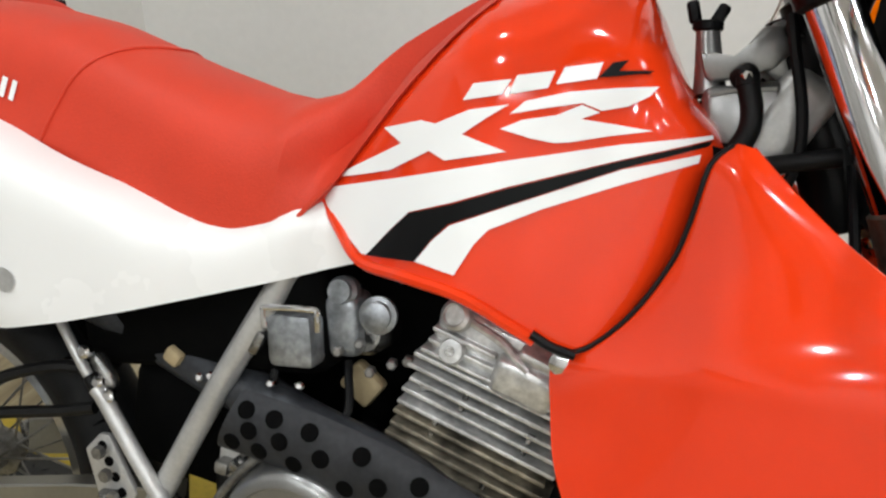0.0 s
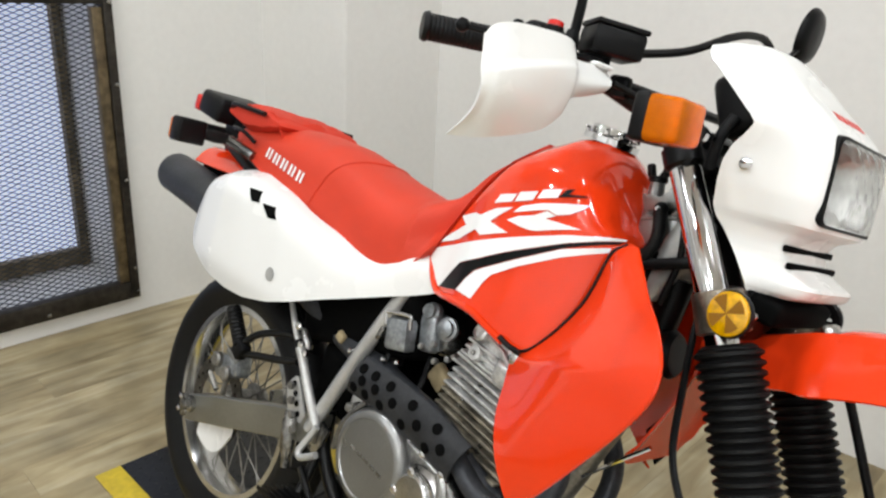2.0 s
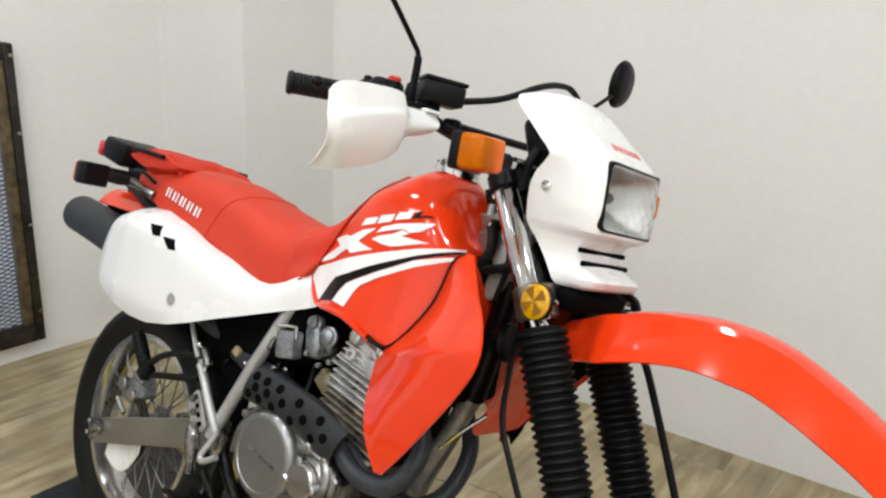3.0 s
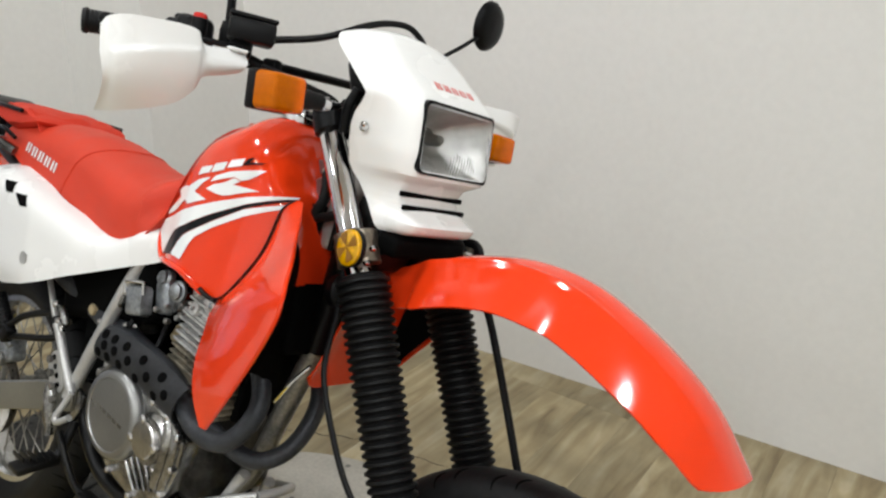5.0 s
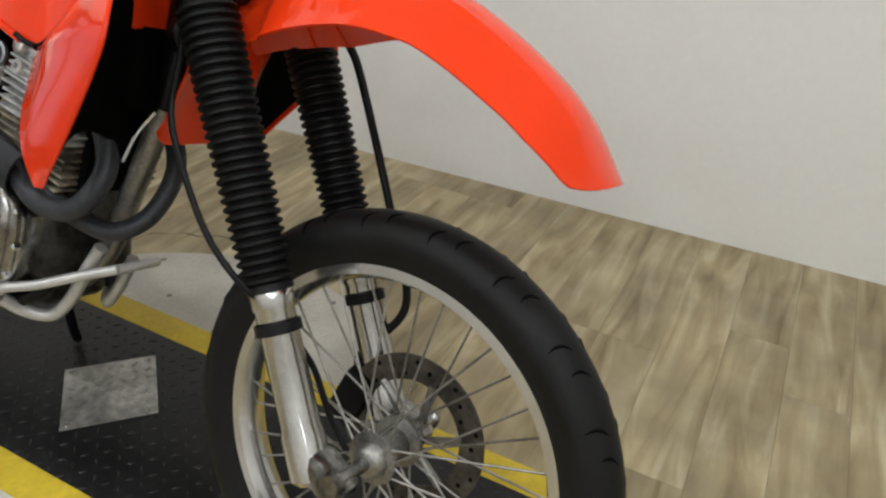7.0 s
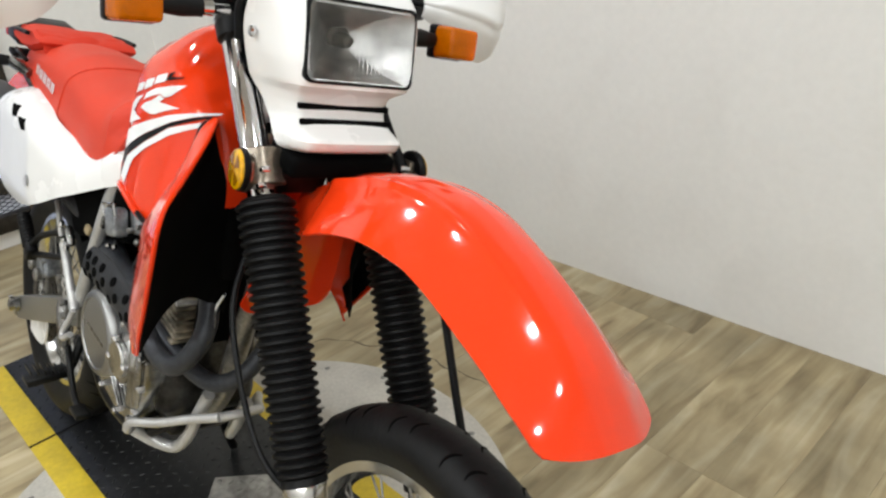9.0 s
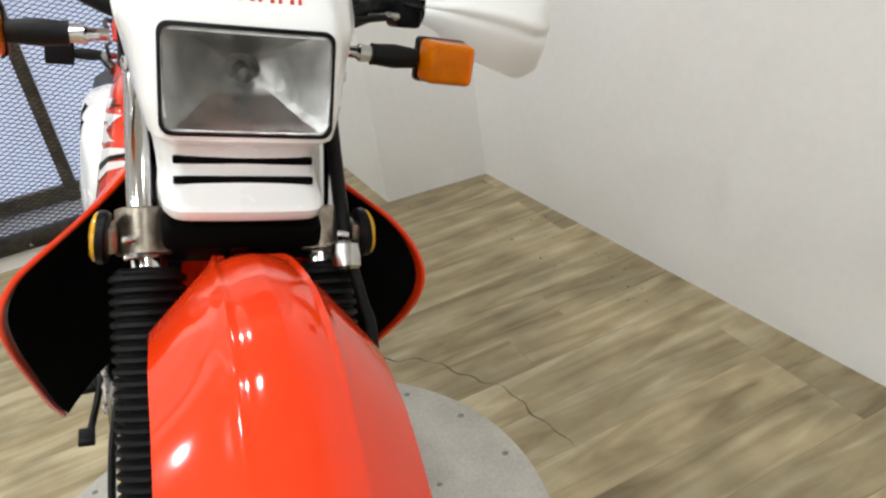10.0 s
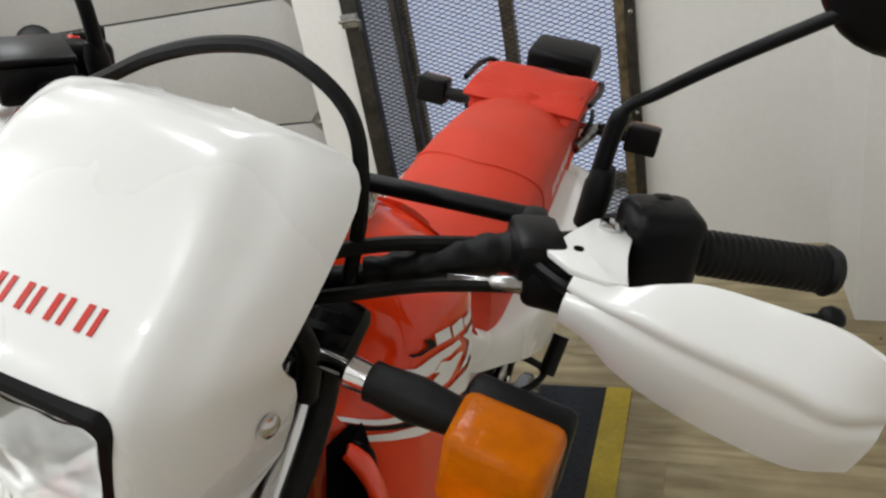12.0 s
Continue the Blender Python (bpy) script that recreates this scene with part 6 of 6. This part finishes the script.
    flt = part("filter_housing", lathe([(0, 0.050), (0.004, 0.053), (0.008, 0.050), (0.014, 0.043), (0.018, 0.043)], (-0.014, -0.128, 0.496), (0, -1, 0), 32), ALLOY, right)
    part("filter_cover", lathe([(0, 0.036), (0.006, 0.036), (0.009, 0.033), (0.0095, 0.0)], (-0.020, -0.145, 0.498), (0, -1, 0), 32), BRUSHED, right, "round polished oil filter cover")
    for x, z in ((0.018, 0.497), (-0.056, 0.490), (-0.030, 0.536)):
        part("cover_bolt", lathe([(0, 0.0085), (0.014, 0.0085), (0.017, 0.005)], (x, -0.140, z), (0, -1, 0), 8), CHROME, flt)
    for k, (x, w) in enumerate(((0.030, 0.013), (0.050, 0.010))):
        part("case_ridge", tube([(x - 0.016, -0.128, 0.554 - 0.012 * k), (x + 0.002, -0.134, 0.53), (x + 0.004, -0.136, 0.50), (x - 0.004, -0.133, 0.46), (x - 0.016, -0.130, 0.42)], w, 10), ALLOY, right)
    for x, z in ((0.058, 0.530), (0.058, 0.470), (0.040, 0.415), (0.018, 0.388), (-0.05, 0.372), (-0.13, 0.39), (0.02, 0.556), (-0.03, 0.566)):
        part("cover_bolt", lathe([(0, 0.007), (0.012, 0.007), (0.014, 0.004)], (x, -0.128, z), (0, -1, 0), 6), CHROME, right)
    part("left_case_cover", lathe([(0, 0.095), (0.04, 0.09), (0.055, 0.07), (0.056, 0.0)], (-0.1, 0.1, 0.47), (0, 1, 0), 36), ALLOY, BIKE, "cast alloy left engine cover")
    # oil pipes and small fittings behind the covers
    for k in range(8):
        x, z = -0.25 + 0.022 * k, 0.545 + 0.012 * math.sin(2 * k)
        part("fitting", box((0.018, 0.02, 0.016), (x, -0.112 - 0.006 * (k % 3), z), (10 * k, 20 * k, 0), 0.004), ALLOY if k % 2 else STEEL, BIKE)
    part("oil_pipe", tube([(-0.26, -0.12, 0.46), (-0.24, -0.13, 0.52), (-0.2, -0.125, 0.58), (-0.16, -0.11, 0.61)], 0.006), STEEL, BIKE)
    # carburettor
    cb = part("carburettor", lathe([(0, 0.026), (0.01, 0.028), (0.05, 0.028), (0.06, 0.022)], (-0.125, -0.01, 0.725), (0, -1, 0.1), 20), ALLOY, BIKE, "alloy carburettor")
    part("float_bowl", box((0.056, 0.055, 0.060), (-0.186, -0.092, 0.717), (0, -12, 0), 0.009), CARB, cb, "silver float bowl")
    part("bowl_bail", tube([(-0.216, -0.118, 0.726), (-0.219, -0.120, 0.744), (-0.214, -0.120, 0.749), (-0.162, -0.120, 0.760), (-0.156, -0.120, 0.754), (-0.154, -0.118, 0.738)], 0.0034, 8, per=4), CHROME, cb, "chrome wire bail")
    part("throttle_pulley", lathe([(0, 0.021), (0.006, 0.021), (0.008, 0.016), (0.014, 0.016), (0.018, 0.009)], (-0.107, -0.072, 0.757), (0.1, -1, 0.1), 24), CARB, cb)
    part("choke_cap", lathe([(0, 0.017), (0.012, 0.017), (0.016, 0.013), (0.022, 0.013)], (-0.15, -0.068, 0.772), (0, -1, 0.2), 20), CARB, cb)
    part("carburettor_body", box((0.05, 0.05, 0.07), (-0.148, -0.062, 0.735), (0, -12, 0), 0.012, seg=3), CARB, cb)
    part("clip", box((0.014, 0.02, 0.03), (-0.225, -0.11, 0.705), (0, 20, 0), 0.004), ALLOY, cb)
    for k in range(7):
        part("fitting", lathe([(0, 0.006), (0.010, 0.006), (0.012, 0.004)], (-0.16 + 0.02 * k, -0.08 - 0.008 * (k % 2), 0.70 + 0.012 * (k % 3)), (0.2, -1, 0.1), 6), STEEL if k % 2 else COVER, cb)
    for pts in (
        [(-0.1, -0.05, 0.79), (-0.09, -0.04, 0.82), (-0.06, -0.03, 0.85)],
        [(-0.14, -0.06, 0.69), (-0.12, -0.09, 0.64), (-0.15, -0.1, 0.60)],
        [(-0.22, -0.08, 0.69), (-0.21, -0.1, 0.65), (-0.24, -0.1, 0.62)],
    ):
        part("fuel_hose", tube(pts, 0.005, 8), RUBBER, BIKE)
    part("tan_connector", box((0.045, 0.02, 0.04), (-0.13, -0.03, 0.655), (0, 30, 0), 0.006), TAN, BIKE)
    part("tan_connector", box((0.022, 0.014, 0.020), (-0.335, -0.107, 0.654), (0, 25, 0), 0.005), TAN, BIKE)
    # small chrome studs, added to give glints among the dark parts
    for x, z in ((-0.296, 0.640), (-0.282, 0.646), (-0.274, 0.636), (-0.205, 0.660), (-0.170, 0.668)):
        part("glint_stud", lathe([(0, 0.005), (0.006, 0.005), (0.008, 0.003)], (x, -0.108, z), (0.2, -1, 0.3), 8), CHROME, BIKE)
    # exhaust: two header pipes, heat shield, muffler
    part("header_pipe", tube([(0.085, -0.04, 0.72), (0.145, -0.06, 0.69), (0.19, -0.085, 0.63), (0.165, -0.115, 0.565), (0.09, -0.122, 0.555), (0.0, -0.115, 0.598)], 0.0178, 14), EXHAUST, BIKE, "dark grey exhaust header pipe")
    part("header_pipe", tube([(0.085, 0.04, 0.72), (0.16, 0.05, 0.705), (0.214, 0.036, 0.64), (0.218, -0.008, 0.562), (0.178, -0.05, 0.523), (0.11, -0.08, 0.54), (0.03, -0.105, 0.585)], 0.0165, 14), EXHAUST, BIKE, "dark grey exhaust header pipe")
    part("collector_pipe", tube([(0.01, -0.115, 0.59), (-0.06, -0.11, 0.61), (-0.16, -0.10, 0.62), (-0.27, -0.085, 0.635), (-0.40, -0.075, 0.66), (-0.55, -0.11, 0.72)], 0.029, 16), EXHAUST, BIKE)
    shield_line = curve_points([(0.045, 0, 0.588), (-0.04, 0, 0.606), (-0.13, 0, 0.618), (-0.19, 0, 0.62), (-0.235, 0, 0.62)], 6)

    def f(u, v):
        k = u * (len(shield_line) - 1)
        i = min(int(k), len(shield_line) - 2)
        p = shield_line[i].lerp(shield_line[i + 1], k - i)
        a = radians(-75 + 150 * v)
        r = 0.022
        return (p.x + 0.012 * math.sin(a), -0.124 - r * math.cos(a), p.z + 0.037 * math.sin(a) - 0.002)

    sh = part("heat_shield", shell(f, 40, 14, 0.003), SHIELD, BIKE, "dark grey drilled heat shield")
    for row, off in ((0.33, 0.06), (0.53, -0.02), (0.74, 0.06)):
        for k in range(5):
            u = 0.12 + off + 0.18 * k
            if u > 0.93:
                continue
            p, q, o = Vector(f(u, row)), Vector(f(u, row + 0.02)), Vector(f(u + 0.02, row))
            nrm = (q - p).cross(o - p).normalized()
            nrm = nrm if nrm.y < 0 else -nrm
            part("shield_hole", lathe([(0, 0.0098), (0.0016, 0.0098), (0.0018, 0.0)], p + nrm * 0.003, nrm, 14), LINER, sh)
    part("muffler", tube([(-0.55, -0.10, 0.72), (-0.75, -0.102, 0.755), (-0.95, -0.105, 0.785), (-1.09, -0.108, 0.80), (-1.125, -0.109, 0.803), (-1.14, -0.109, 0.804)], lambda t: 0.052 if t < 0.86 else 0.052 * math.sqrt(max(0.02, 1 - ((t - 0.86) / 0.14) ** 2)), 24), EXHAUST, BIKE, "dark grey muffler with a rounded end")
    # engine guard bars
    for s in (1, -1):
        part("guard_bar", tube([(0.0, -s * 0.11, 0.345), (0.01, -s * 0.134, 0.362), (0.03, -s * 0.132, 0.386), (0.075, -s * 0.105, 0.402), (0.13, -s * 0.072, 0.430), (0.19, -s * 0.04, 0.458)], 0.009, 10), SILVER, BIKE, "silver engine guard bar")
        part("guard_bar", tube([(0.015, -s * 0.125, 0.362), (0.028, -s * 0.088, 0.334), (0.060, -s * 0.058, 0.330), (0.094, -s * 0.05, 0.372), (0.120, -s * 0.048, 0.428), (0.150 if s > 0 else 0.128, -s * 0.045, 0.485 if s > 0 else 0.44)], 0.0118, 10), SILVER, BIKE, "silver engine guard bar")
    part("guard_cross_bar", tube([(0.19, -0.04, 0.458), (0.202, 0, 0.464), (0.19, 0.04, 0.458)], 0.009, 10), SILVER, BIKE)
    # added block stands in for the shade between cylinder and header pipes
    part("front_dark_block", box((0.02, 0.13, 0.17), (0.118, 0, 0.655), (0, 8, 0), 0.006), LINER, BIKE, "near-black block that darkens the gap before the cylinder")
    part("horn", lathe([(0, 0.03), (0.02, 0.036), (0.028, 0.03)], (0.25, -0.02, 0.86), (1, 0, 0.2), 24), BLACK, BIKE)
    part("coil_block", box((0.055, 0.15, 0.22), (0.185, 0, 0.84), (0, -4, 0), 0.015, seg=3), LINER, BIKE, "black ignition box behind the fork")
    part("rod_wire", tube([(0.23, -0.09, 0.66), (0.29, -0.12, 0.72), (0.33, -0.13, 0.76)], 0.003, 6), CHROME, BIKE)


engine()


# ---- floor planks ----
def build_planks():
    w, length = 0.152, 1.22
    meshes = {}

    def mesh(l):
        key = round(l, 3)
        if key not in meshes:
            bm = box((w - 0.0004, key - 0.0004, 0.006), (0, 0, -0.003), bevel=0.0005, seg=1)
            me = bpy.data.meshes.new("plank")
            bm.to_mesh(me)
            bm.free()
            me.materials.append(PLANK)
            meshes[key] = me
        return meshes[key]

    rnd = random.Random(21)
    x, row = -2.19, 0
    while x < X_FRONT - 0.05:
        y = Y_RIGHT - rnd.choice((0.2, 0.5, 0.8, 1.0))
        low, end = Y_RIGHT - 0.04, left_wall_y(x) + 0.04
        while y < end:
            a, b = max(y, low), min(y + length, end)
            ob = new("plank", mesh(b - a))
            ob.location = (x + w / 2, (a + b) / 2, 0)
            ob.parent = FLOOR
            y += length
        x += w
        row += 1


build_planks()
